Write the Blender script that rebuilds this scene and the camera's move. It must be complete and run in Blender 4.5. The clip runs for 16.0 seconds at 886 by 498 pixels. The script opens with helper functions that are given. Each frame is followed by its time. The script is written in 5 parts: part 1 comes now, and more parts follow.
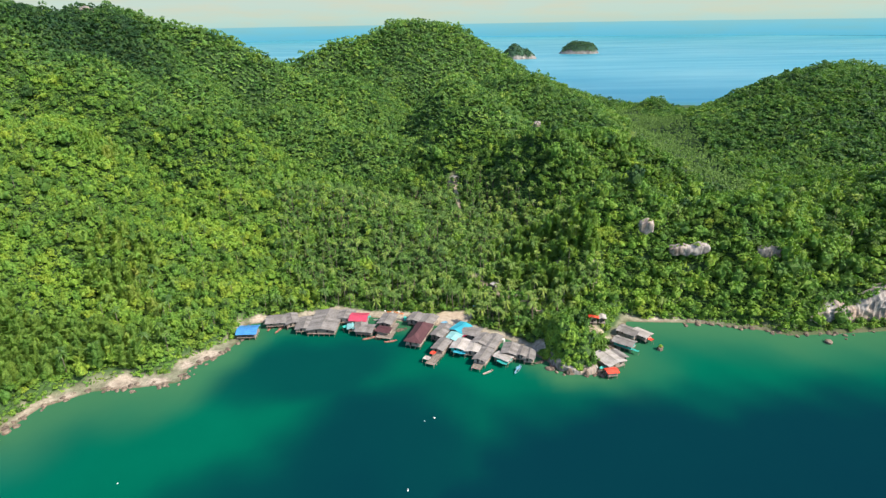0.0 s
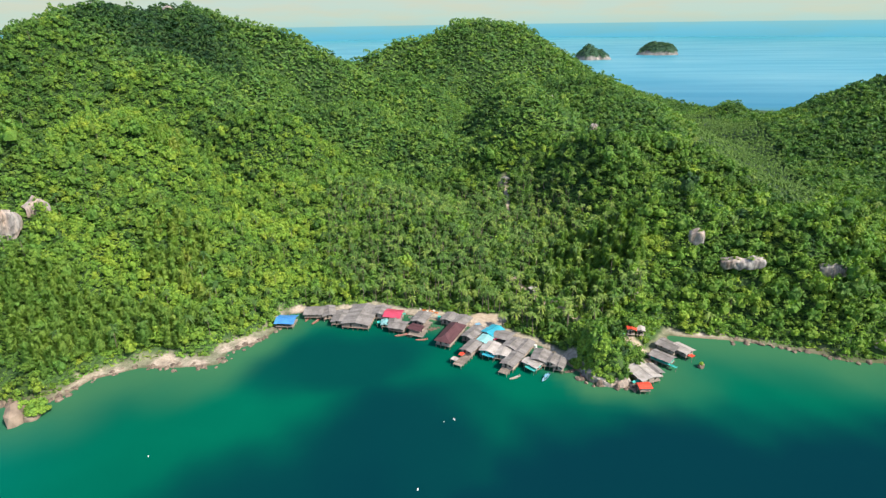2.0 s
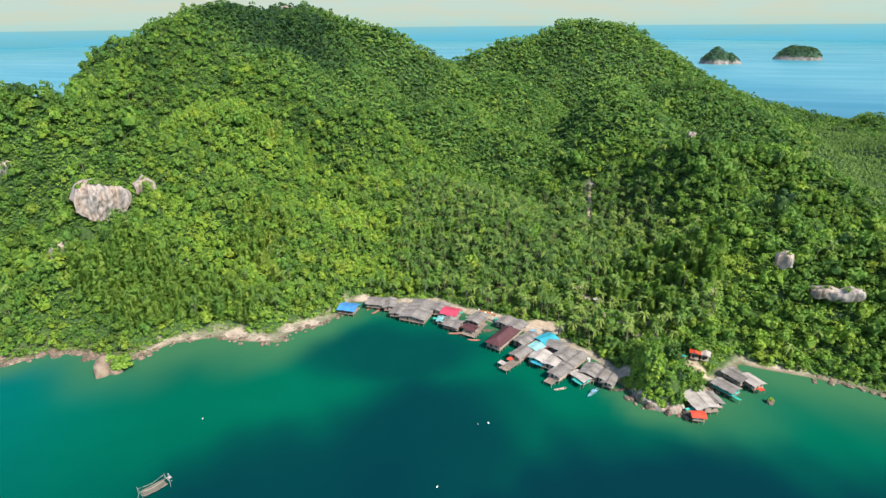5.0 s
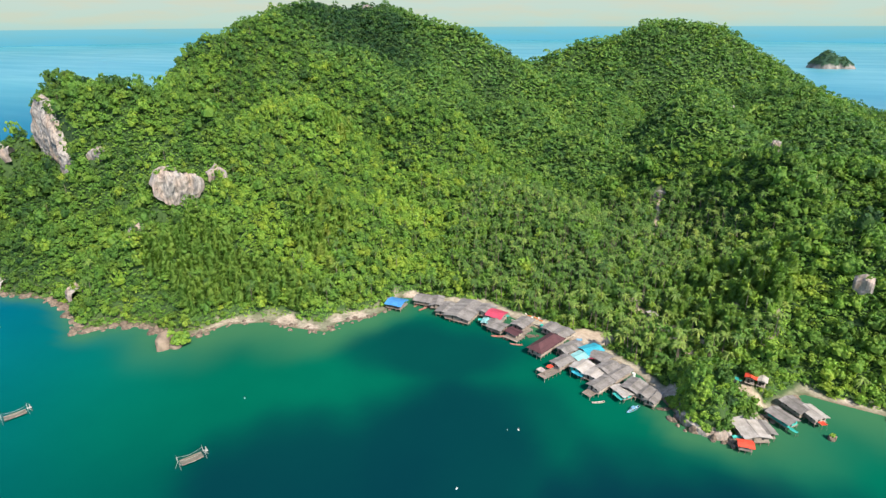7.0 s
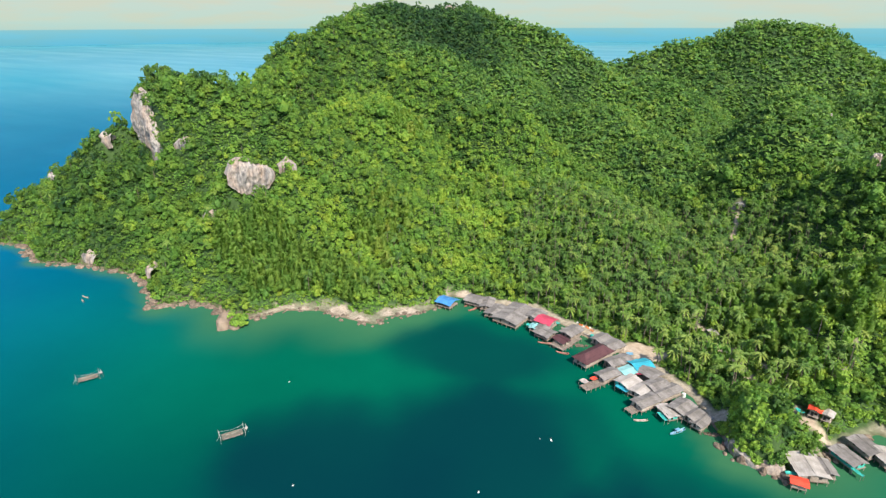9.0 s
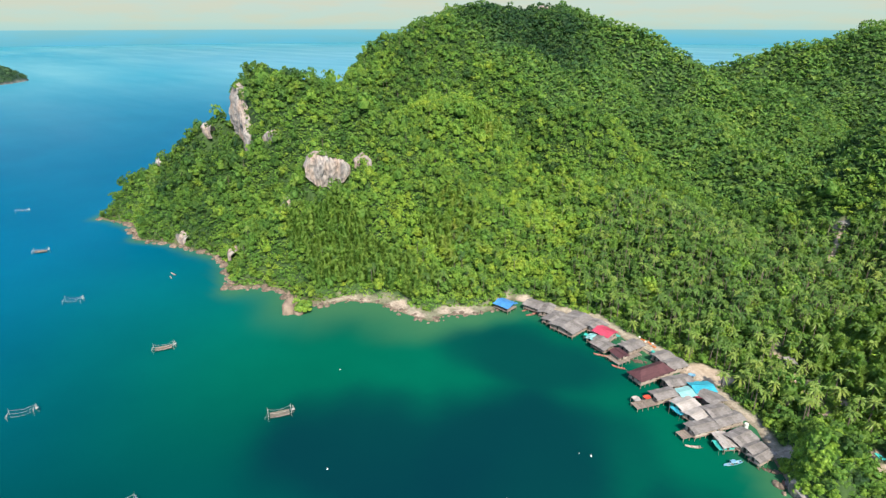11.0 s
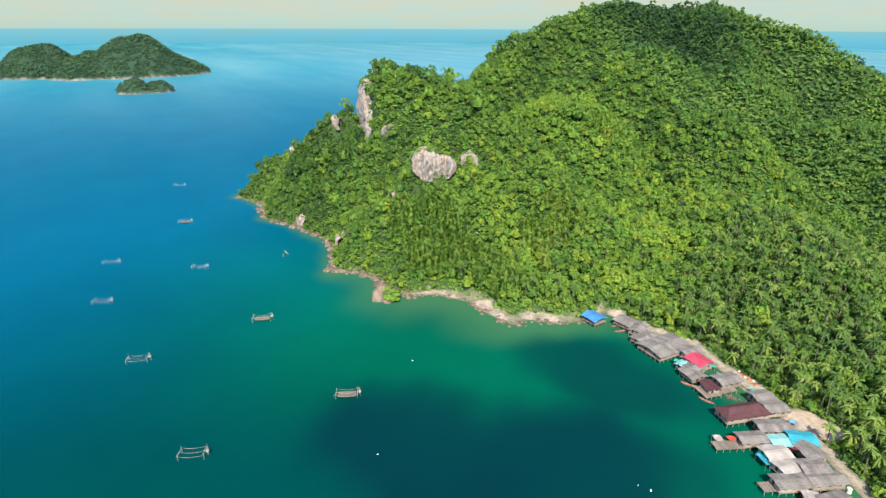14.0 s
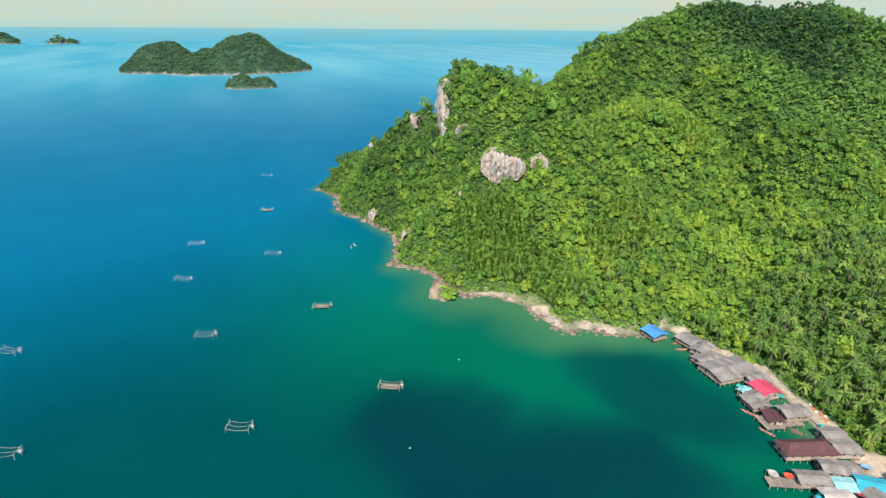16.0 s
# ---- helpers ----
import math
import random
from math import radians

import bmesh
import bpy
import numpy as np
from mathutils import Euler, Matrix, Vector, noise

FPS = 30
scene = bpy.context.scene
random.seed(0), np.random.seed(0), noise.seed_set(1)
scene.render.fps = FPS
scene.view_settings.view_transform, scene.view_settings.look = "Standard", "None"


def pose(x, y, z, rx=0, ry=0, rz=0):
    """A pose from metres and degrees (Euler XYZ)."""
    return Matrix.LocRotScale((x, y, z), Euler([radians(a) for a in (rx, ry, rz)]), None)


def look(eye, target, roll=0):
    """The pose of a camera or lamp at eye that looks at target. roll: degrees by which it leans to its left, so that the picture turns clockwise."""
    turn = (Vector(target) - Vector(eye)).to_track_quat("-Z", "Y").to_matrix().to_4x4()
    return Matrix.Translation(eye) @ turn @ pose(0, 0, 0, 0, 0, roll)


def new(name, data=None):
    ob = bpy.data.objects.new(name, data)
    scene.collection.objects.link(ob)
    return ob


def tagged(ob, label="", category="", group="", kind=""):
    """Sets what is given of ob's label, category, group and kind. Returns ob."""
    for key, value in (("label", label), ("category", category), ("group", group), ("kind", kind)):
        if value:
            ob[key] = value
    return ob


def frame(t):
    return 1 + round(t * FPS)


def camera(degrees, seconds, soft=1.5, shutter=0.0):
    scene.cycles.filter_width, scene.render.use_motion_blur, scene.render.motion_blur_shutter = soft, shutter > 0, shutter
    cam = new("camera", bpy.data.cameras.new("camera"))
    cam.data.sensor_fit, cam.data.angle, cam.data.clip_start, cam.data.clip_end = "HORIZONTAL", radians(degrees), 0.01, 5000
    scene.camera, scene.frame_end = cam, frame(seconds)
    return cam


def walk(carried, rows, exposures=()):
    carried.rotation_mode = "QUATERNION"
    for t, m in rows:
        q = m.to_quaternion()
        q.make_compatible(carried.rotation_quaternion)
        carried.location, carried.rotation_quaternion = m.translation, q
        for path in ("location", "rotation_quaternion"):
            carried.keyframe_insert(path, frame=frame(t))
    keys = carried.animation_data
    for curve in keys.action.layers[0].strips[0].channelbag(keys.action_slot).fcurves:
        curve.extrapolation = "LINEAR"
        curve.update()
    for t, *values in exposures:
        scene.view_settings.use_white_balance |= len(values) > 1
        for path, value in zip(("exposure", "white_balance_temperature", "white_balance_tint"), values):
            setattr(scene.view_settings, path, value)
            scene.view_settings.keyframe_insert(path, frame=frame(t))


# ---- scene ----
# the drone's path: seconds, x, y, z in metres, yaw, pitch, roll in degrees
cam = camera(75.82, 16.0, soft=1.35)
PATH = [
    (0.0, 0.00, 0.00, 145.72, 0.00, -22.04, 0.90),
    (0.5, 3.69, 0.53, 145.61, 1.77, -22.02, 0.88),
    (1.0, 7.36, 1.07, 145.49, 3.55, -22.01, 0.87),
    (1.5, 11.04, 1.63, 145.39, 5.36, -21.99, 0.84),
    (2.0, 14.70, 2.21, 145.30, 7.19, -21.96, 0.81),
    (2.5, 18.35, 2.81, 145.23, 9.04, -21.93, 0.77),
    (3.0, 21.98, 3.45, 145.16, 10.87, -21.90, 0.71),
    (3.5, 25.60, 4.14, 145.10, 12.71, -21.87, 0.64),
    (6.0, 42.91, 9.92, 144.88, 22.83, -21.80, 0.41),
    (6.5, 46.12, 11.73, 144.72, 24.97, -21.79, 0.34),
    (7.0, 49.30, 13.61, 144.55, 27.10, -21.78, 0.27),
    (7.5, 52.44, 15.58, 144.37, 29.23, -21.76, 0.22),
    (8.0, 55.54, 17.63, 144.18, 31.39, -21.73, 0.18),
    (8.5, 58.59, 19.75, 143.99, 33.59, -21.70, 0.14),
    (9.0, 61.60, 21.93, 143.80, 35.91, -21.67, 0.12),
    (11.5, 75.22, 35.35, 142.89, 48.12, -21.56, -0.00),
    (12.0, 77.34, 38.40, 142.74, 50.51, -21.57, -0.02),
    (12.5, 79.38, 41.49, 142.60, 52.89, -21.57, -0.04),
    (13.0, 81.35, 44.62, 142.46, 55.26, -21.57, -0.08),
    (13.5, 83.21, 47.79, 142.33, 57.62, -21.56, -0.13),
    (14.0, 84.99, 51.00, 142.21, 59.99, -21.56, -0.20),
    (14.5, 86.66, 54.23, 142.10, 62.35, -21.56, -0.26),
    (15.0, 88.24, 57.50, 141.99, 64.70, -21.55, -0.33),
    (15.5, 89.77, 60.78, 141.88, 67.04, -21.54, -0.40),
    (16.0, 91.28, 64.08, 141.78, 69.34, -21.52, -0.46),
]
walk(cam, [(t, pose(x, y, z, 90 + pitch, roll, yaw)) for t, x, y, z, yaw, pitch, roll in PATH], exposures=[(0.0, 0.8), (16.0, 0.8)])

# ---------------------------------------------------------------- light
SUN_AZ, SUN_EL = 119.0, 46.0          # degrees clockwise from +y, degrees up
world = bpy.data.worlds.new("sky")
scene.world = world
world.use_nodes = True
wn = world.node_tree.nodes
sky = wn.new("ShaderNodeTexSky")
sky.sky_type, sky.sun_disc = "NISHITA", False
sky.sun_elevation, sky.sun_rotation = radians(SUN_EL), radians(SUN_AZ)
sky.air_density, sky.dust_density, sky.ozone_density = 1.0, 1.0, 1.0
world.node_tree.links.new(sky.outputs[0], wn["Background"].inputs[0])
wn["Background"].inputs[1].default_value = 0.15
sun = new("sun", bpy.data.lights.new("sun", "SUN"))
sun.data.energy, sun.data.angle, sun.data.color = 4.65, radians(0.5), (1.0, 0.915, 0.78)
sun_dir = Vector((math.sin(radians(SUN_AZ)) * math.cos(radians(SUN_EL)), math.cos(radians(SUN_AZ)) * math.cos(radians(SUN_EL)), math.sin(radians(SUN_EL))))
sun.matrix_world = look(sun_dir * 900, (0, 0, 0))

rng = np.random.default_rng(7)


# ---------------------------------------------------------------- materials
def material(name, rough=0.7, metal=0.0):
    m = bpy.data.materials.new(name)
    m.use_nodes = True
    b = m.node_tree.nodes["Principled BSDF"]
    b.inputs["Roughness"].default_value, b.inputs["Metallic"].default_value = rough, metal
    b.inputs["Specular IOR Level"].default_value = 0.3
    return m, m.node_tree.nodes, m.node_tree.links, b


def noise_tex(n, l, scale, detail=4.0, stretch=(1, 1, 1), rough=0.55):
    co = n.new("ShaderNodeTexCoord")
    mp = n.new("ShaderNodeMapping")
    mp.inputs["Scale"].default_value = stretch
    tx = n.new("ShaderNodeTexNoise")
    tx.inputs["Scale"].default_value, tx.inputs["Detail"].default_value, tx.inputs["Roughness"].default_value = scale, detail, rough
    l.new(co.outputs["Object"], mp.inputs[0])
    l.new(mp.outputs[0], tx.inputs["Vector"])
    return tx.outputs["Fac"]


def ramp(n, l, fac, stops):
    r = n.new("ShaderNodeValToRGB")
    e = r.color_ramp.elements
    while len(e) < len(stops):
        e.new(0.5)
    for k, (p, c) in zip(e, stops):
        k.position, k.color = p, (*c, 1)
    l.new(fac, r.inputs[0])
    return r.outputs[0]


def mix(n, l, fac, a, b, mode="MIX"):
    x = n.new("ShaderNodeMix")
    x.data_type, x.blend_type = "RGBA", mode
    for v, s in ((fac, x.inputs[0]), (a, x.inputs[6]), (b, x.inputs[7])):
        if isinstance(v, (int, float)):
            s.default_value = v
        elif isinstance(v, tuple):
            s.default_value = (*v, 1)
        else:
            l.new(v, s)
    return x.outputs[2]


def bump(n, l, b, height, strength, distance):
    k = n.new("ShaderNodeBump")
    k.inputs["Strength"].default_value, k.inputs["Distance"].default_value = strength, distance
    l.new(height, k.inputs["Height"])
    l.new(k.outputs[0], b.inputs["Normal"])


def attr(n, name):
    a = n.new("ShaderNodeAttribute")
    a.attribute_name = name
    return a.outputs["Fac"]


def surface(name, dark, light, scale, rough=0.8, relief=0.02, stretch=(1, 1, 1), big=0.12, metal=0.0, vary=0.0):
    """A weathered surface: grain at one scale, stains at a larger one, and fine relief."""
    m, n, l, b = material(name, rough, metal)
    g = noise_tex(n, l, scale, 6, stretch)
    col = ramp(n, l, g, [(0.3, dark), (0.7, light)])
    st = ramp(n, l, noise_tex(n, l, big, 3), [(0.35, (0.62, 0.6, 0.57)), (0.6, (1, 1, 1))])
    col = mix(n, l, 0.6, col, st, "MULTIPLY")
    if vary:
        oi = n.new("ShaderNodeObjectInfo")
        k = ramp(n, l, oi.outputs["Random"], [(0, (1 - vary,) * 3), (1, (1 + vary,) * 3)])
        col = mix(n, l, 1.0, col, k, "MULTIPLY")
    l.new(col, b.inputs["Base Color"])
    bump(n, l, b, g, 0.5, relief)
    return m


def foliage(name, stops, rough=0.55, glow=0.4, relief=0.35, scale=1.5, shift=0.8):
    """Leaves: the tint of each tree runs through the stops, with light passing through."""
    m, n, l, b = material(name, rough)
    col = ramp(n, l, attr(n, "tint"), stops)
    g = noise_tex(n, l, scale, 4, (1, 1, 1), 0.65)
    col = mix(n, l, 0.8, col, ramp(n, l, g, [(0.34, (0.42, 0.47, 0.5)), (0.64, (1.5, 1.42, 1.25))]), "MULTIPLY")
    hue = ramp(n, l, noise_tex(n, l, 0.11, 3), [(0.38, (0.84, 1.0, 1.12)), (0.52, (1, 1, 1)), (0.68, (1.26, 1.02, 0.92))])
    col = mix(n, l, shift, col, hue, "MULTIPLY")
    l.new(col, b.inputs["Base Color"])
    bump(n, l, b, g, 0.9, relief)
    t = n.new("ShaderNodeBsdfTranslucent")
    l.new(mix(n, l, 1.0, col, (1.1, 1.25, 0.5), "MULTIPLY"), t.inputs[0])
    x = n.new("ShaderNodeMixShader")
    x.inputs[0].default_value = glow
    l.new(b.outputs[0], x.inputs[1])
    l.new(t.outputs[0], x.inputs[2])
    l.new(x.outputs[0], n["Material Output"].inputs[0])
    return m


LEAF = foliage("broadleaf_leaves", [(0.0, (0.020, 0.062, 0.020)), (0.3, (0.069, 0.150, 0.026)), (0.65, (0.136, 0.254, 0.038)), (1.0, (0.235, 0.355, 0.045))], 0.55, 0.32, 0.4, 2.4)
# farther hills: aerial haze goes into the bluer leaf stops
HAZED_LEAF = foliage("hazed_hill_leaves", [(0.0, (0.018, 0.058, 0.022)), (0.3, (0.067, 0.150, 0.034)), (0.65, (0.130, 0.245, 0.048)), (1.0, (0.215, 0.33, 0.056))], 0.6, 0.32, 0.6, 1.5)
PALM_LEAF = foliage("palm_leaves", [(0.0, (0.040, 0.100, 0.020)), (0.6, (0.105, 0.195, 0.034)), (1.0, (0.20, 0.28, 0.055))], 0.5, 0.3, 0.1, 3.0, 0.4)
CASUARINA_LEAF = foliage("casuarina_needles", [(0.0, (0.105, 0.22, 0.042)), (0.6, (0.195, 0.30, 0.055)), (1.0, (0.30, 0.33, 0.08))], 0.7, 0.45, 0.3, 2.4, 0.15)
# island trees: blue distance haze is put into the leaf colour
HAZED_WOODS = foliage("hazed_island_woods", [(0.0, (0.030, 0.080, 0.048)), (0.5, (0.052, 0.118, 0.060)), (1.0, (0.09, 0.16, 0.062))], 0.7, 0.3, 1.0, 0.3, 0.3)
RUBBER_LEAF = foliage("rubber_leaves", [(0.0, (0.10, 0.185, 0.045)), (1.0, (0.15, 0.25, 0.06))], 0.6, 0.3, 0.3, 1.5, 0.1)
BARK = surface("bark", (0.10, 0.08, 0.06), (0.24, 0.20, 0.16), 6, 0.9, 0.03, (1, 1, 0.3))
SHORE_ROCK = surface("shore_rock", (0.075, 0.058, 0.046), (0.27, 0.205, 0.155), 1.1, 0.9, 0.15, (1, 1, 1), 0.2, 0.0, 0.25)
GREY_ROOF = surface("fibre_cement", (0.15, 0.138, 0.128), (0.235, 0.215, 0.20), 0.8, 0.85, 0.02, (2.2, 0.8, 1), 0.3, 0.0, 0.2)
PALE_ROOF = surface("pale_sheet", (0.29, 0.26, 0.235), (0.43, 0.395, 0.36), 0.8, 0.7, 0.02, (4, 0.5, 1), 0.3, 0.0, 0.1)
BLUE_ROOF = surface("blue_sheet", (0.035, 0.17, 0.42), (0.08, 0.27, 0.55), 0.6, 0.45, 0.02, (5, 0.4, 1), 0.3)
CYAN_ROOF = surface("cyan_sheet", (0.02, 0.25, 0.35), (0.05, 0.37, 0.46), 0.6, 0.45, 0.02, (5, 0.4, 1), 0.3)
AQUA_ROOF = surface("aqua_sheet", (0.17, 0.42, 0.42), (0.30, 0.54, 0.53), 0.6, 0.5, 0.02, (5, 0.4, 1), 0.3)
CRIMSON_ROOF = surface("crimson_sheet", (0.38, 0.035, 0.075), (0.52, 0.075, 0.12), 0.6, 0.5, 0.02, (5, 0.4, 1), 0.3)
MAROON_ROOF = surface("maroon_sheet", (0.06, 0.026, 0.03), (0.11, 0.046, 0.048), 0.6, 0.6, 0.02, (5, 0.4, 1), 0.3)
RED_ROOF = surface("red_sheet", (0.60, 0.045, 0.025), (0.75, 0.10, 0.05), 0.6, 0.5, 0.02, (5, 0.4, 1), 0.3)
TEAL = surface("teal_paint", (0.02, 0.30, 0.27), (0.06, 0.45, 0.38), 1.5, 0.6, 0.01)
PLANK = surface("weathered_planks", (0.14, 0.112, 0.092), (0.34, 0.285, 0.235), 1.2, 0.9, 0.03, (6, 0.6, 1), 0.3, 0.0, 0.2)
PALE_WALL = surface("pale_boards", (0.24, 0.20, 0.165), (0.42, 0.37, 0.31), 1.0, 0.8, 0.02, (1, 1, 5), 0.3, 0.0, 0.15)
POST = surface("wet_posts", (0.15, 0.128, 0.108), (0.36, 0.315, 0.27), 2.0, 0.9, 0.02)
# near-black panels stand for the unlit inside of doors and windows
DARK_OPENING = surface("near_black", (0.02, 0.018, 0.016), (0.05, 0.045, 0.04), 2.0, 0.8, 0.01)
CONCRETE = surface("worn_concrete", (0.28, 0.255, 0.23), (0.46, 0.43, 0.39), 1.2, 0.9, 0.02, (1, 1, 1), 0.4)
ORANGE_CRATE = surface("orange_plastic", (0.55, 0.16, 0.04), (0.70, 0.24, 0.07), 2.0, 0.5, 0.01)
BAMBOO = surface("bleached_bamboo", (0.34, 0.35, 0.32), (0.56, 0.57, 0.53), 1.5, 0.7, 0.01)
NETTING = surface("brown_netting", (0.09, 0.085, 0.068), (0.19, 0.175, 0.14), 3.0, 0.9, 0.02)
HULL_RED = surface("red_hull", (0.20, 0.055, 0.04), (0.36, 0.17, 0.13), 1.5, 0.5, 0.01)
HULL_BLUE = surface("blue_hull", (0.06, 0.22, 0.38), (0.25, 0.45, 0.58), 1.5, 0.5, 0.01)
HULL_GREY = surface("grey_hull", (0.20, 0.18, 0.15), (0.42, 0.39, 0.34), 1.5, 0.7, 0.01)
WHITE_PAINT = surface("white_paint", (0.62, 0.62, 0.60), (0.82, 0.82, 0.80), 1.5, 0.5, 0.01)


def limestone_material():
    """Pale limestone: ochre and pink stains, dark water streaks running down, fissures."""
    m, n, l, b = material("limestone", 0.9)
    grain = noise_tex(n, l, 0.9, 7, (1, 1, 0.5), 0.65)
    col = ramp(n, l, grain, [(0.25, (0.14, 0.130, 0.125)), (0.45, (0.27, 0.248, 0.23)), (0.75, (0.42, 0.382, 0.35))])
    stain = ramp(n, l, noise_tex(n, l, 0.13, 3, (1, 1, 0.5)), [(0.4, (1, 1, 1)), (0.66, (1.05, 0.82, 0.66))])
    col = mix(n, l, 0.8, col, stain, "MULTIPLY")
    streak = ramp(n, l, noise_tex(n, l, 0.5, 4, (1, 1, 0.10)), [(0.36, (0.32, 0.33, 0.36)), (0.52, (1, 1, 1))])
    col = mix(n, l, 0.75, col, streak, "MULTIPLY")
    l.new(col, b.inputs["Base Color"])
    bump(n, l, b, grain, 0.6, 0.3)
    return m


ROCK = limestone_material()


def ground_material():
    m, n, l, b = material("ground_soil", 0.95)
    g = noise_tex(n, l, 0.5, 6)
    litter = ramp(n, l, g, [(0.3, (0.022, 0.048, 0.014)), (0.7, (0.052, 0.098, 0.026))])
    sand = ramp(n, l, g, [(0.25, (0.30, 0.245, 0.19)), (0.75, (0.52, 0.445, 0.365))])
    gravel = ramp(n, l, noise_tex(n, l, 0.9, 5, (1, 1, 1), 0.7), [(0.42, (0.42, 0.37, 0.33)), (0.56, (1, 1, 1))])
    sand = mix(n, l, 0.5, sand, gravel, "MULTIPLY")
    sand = mix(n, l, attr(n, "wet"), sand, (0.115, 0.082, 0.052))
    rubble = ramp(n, l, noise_tex(n, l, 1.1, 6, (1, 1, 1), 0.7), [(0.3, (0.055, 0.043, 0.034)), (0.7, (0.24, 0.175, 0.125))])
    sand = mix(n, l, attr(n, "rocky"), sand, rubble)
    earth = ramp(n, l, g, [(0.3, (0.27, 0.205, 0.145)), (0.7, (0.44, 0.36, 0.275))])
    col = mix(n, l, attr(n, "earth"), litter, earth)
    col = mix(n, l, attr(n, "sand"), col, sand)
    l.new(col, b.inputs["Base Color"])
    bump(n, l, b, g, 0.6, 0.3)
    return m


def sea_material():
    m, n, l, b = material("sea_water", 0.12)
    b.inputs["IOR"].default_value = 1.2
    b.inputs["Specular IOR Level"].default_value = 0.02
    big = noise_tex(n, l, 0.012, 4)
    near = ramp(n, l, big, [(0.3, (0.0002, 0.070, 0.043)), (0.7, (0.0004, 0.094, 0.054))])
    far = ramp(n, l, big, [(0.3, (0.0001, 0.083, 0.165)), (0.7, (0.0002, 0.098, 0.184))])
    deep = mix(n, l, 1.0, near, (0.42, 0.50, 0.85), "MULTIPLY")
    col = mix(n, l, attr(n, "deep"), near, deep)
    col = mix(n, l, attr(n, "offshore"), col, far)
    # distance haze and sky sheen put into the far water's colour
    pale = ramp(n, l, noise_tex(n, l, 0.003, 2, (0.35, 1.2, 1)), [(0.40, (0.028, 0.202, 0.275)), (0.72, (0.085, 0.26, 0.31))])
    col = mix(n, l, attr(n, "sea_haze"), col, pale)
    col = mix(n, l, attr(n, "shallow"), col, (0.044, 0.128, 0.056))
    # cloud shade is mixed into the base colour here
    col = mix(n, l, attr(n, "cloud_shade"), col, (0.001, 0.015, 0.029))
    l.new(col, b.inputs["Base Color"])
    # wind streaks: long bands of smoother and rougher water
    streak = noise_tex(n, l, 0.006, 4, (0.35, 1.6, 1))
    rr = n.new("ShaderNodeMapRange")
    rr.inputs[1].default_value, rr.inputs[2].default_value, rr.inputs[3].default_value, rr.inputs[4].default_value = 0.35, 0.65, 0.29, 0.37
    l.new(streak, rr.inputs[0])
    l.new(rr.outputs[0], b.inputs["Roughness"])
    # glossier water to the north, added for the hazy sky's glare there
    gl = n.new("ShaderNodeMapRange")
    gl.inputs[3].default_value, gl.inputs[4].default_value = 0.01, 0.4
    l.new(attr(n, "glossy"), gl.inputs[0])
    l.new(gl.outputs[0], b.inputs["Specular IOR Level"])
    return m


def island_material():
    m, n, l, b = material("island_soil", 0.95)
    g = noise_tex(n, l, 0.06, 6, (1, 1, 0.4))
    # this bluish green holds some of the distance haze too
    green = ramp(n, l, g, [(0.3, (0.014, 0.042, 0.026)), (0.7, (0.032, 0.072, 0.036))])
    stone = ramp(n, l, g, [(0.35, (0.08, 0.076, 0.072)), (0.65, (0.25, 0.23, 0.21))])
    l.new(mix(n, l, attr(n, "bare"), green, stone), b.inputs["Base Color"])
    bump(n, l, b, g, 0.6, 2.0)
    return m


SEA, GROUND, ISLAND_SOIL = sea_material(), ground_material(), island_material()


# ---------------------------------------------------------------- mesh helpers
def mesh_of(name, verts, faces, mat, smooth=False, **values):
    """A mesh from arrays: verts n x 3, faces m x 3 or m x 4; values are one number a vertex."""
    me = bpy.data.meshes.new(name)
    faces = np.asarray(faces, np.int32)
    k = faces.shape[1]
    me.vertices.add(len(verts))
    me.vertices.foreach_set("co", np.asarray(verts, np.float32).ravel())
    me.loops.add(faces.size)
    me.loops.foreach_set("vertex_index", faces.ravel())
    me.polygons.add(len(faces))
    me.polygons.foreach_set("loop_start", np.arange(0, faces.size, k, dtype=np.int32))
    me.polygons.foreach_set("use_smooth", np.full(len(faces), smooth))
    me.update(calc_edges=True)
    for key, v in values.items():
        a = me.attributes.new(key, "FLOAT", "POINT")
        a.data.foreach_set("value", np.asarray(v, np.float32))
    me.materials.append(mat)
    return me


def part(name, bm, mat, parent, label="", smooth=False):
    """Links a bmesh as one mesh object under a thing or a part."""
    me = bpy.data.meshes.new(name)
    bm.to_mesh(me)
    bm.free()
    me.materials.append(mat)
    if smooth:
        me.polygons.foreach_set("use_smooth", np.full(len(me.polygons), True))
    ob = new(name, me)
    ob.parent = parent
    if label:
        tagged(ob, label)
    return ob


def thing(name, m, label, category, group=""):
    ob = tagged(new(name), label, category, group)
    ob.matrix_basis = m
    return ob


def box(sx, sy, sz, m=Matrix(), bevel=0.0):
    bm = bmesh.new()
    bmesh.ops.create_cube(bm, size=1.0, matrix=m @ Matrix.Diagonal((sx, sy, sz, 1)))
    if bevel:
        bmesh.ops.bevel(bm, geom=bm.edges[:], offset=bevel, segments=1, affect="EDGES")
    return bm


def pole(a, b, r0, r1=None, sides=6):
    """A round pole from a to b."""
    a, b = Vector(a), Vector(b)
    bm = bmesh.new()
    turn = (b - a).to_track_quat("Z", "Y").to_matrix().to_4x4()
    bmesh.ops.create_cone(bm, cap_ends=True, segments=sides, radius1=r0, radius2=r0 if r1 is None else r1, depth=(b - a).length, matrix=Matrix.Translation((a + b) / 2) @ turn)
    return bm


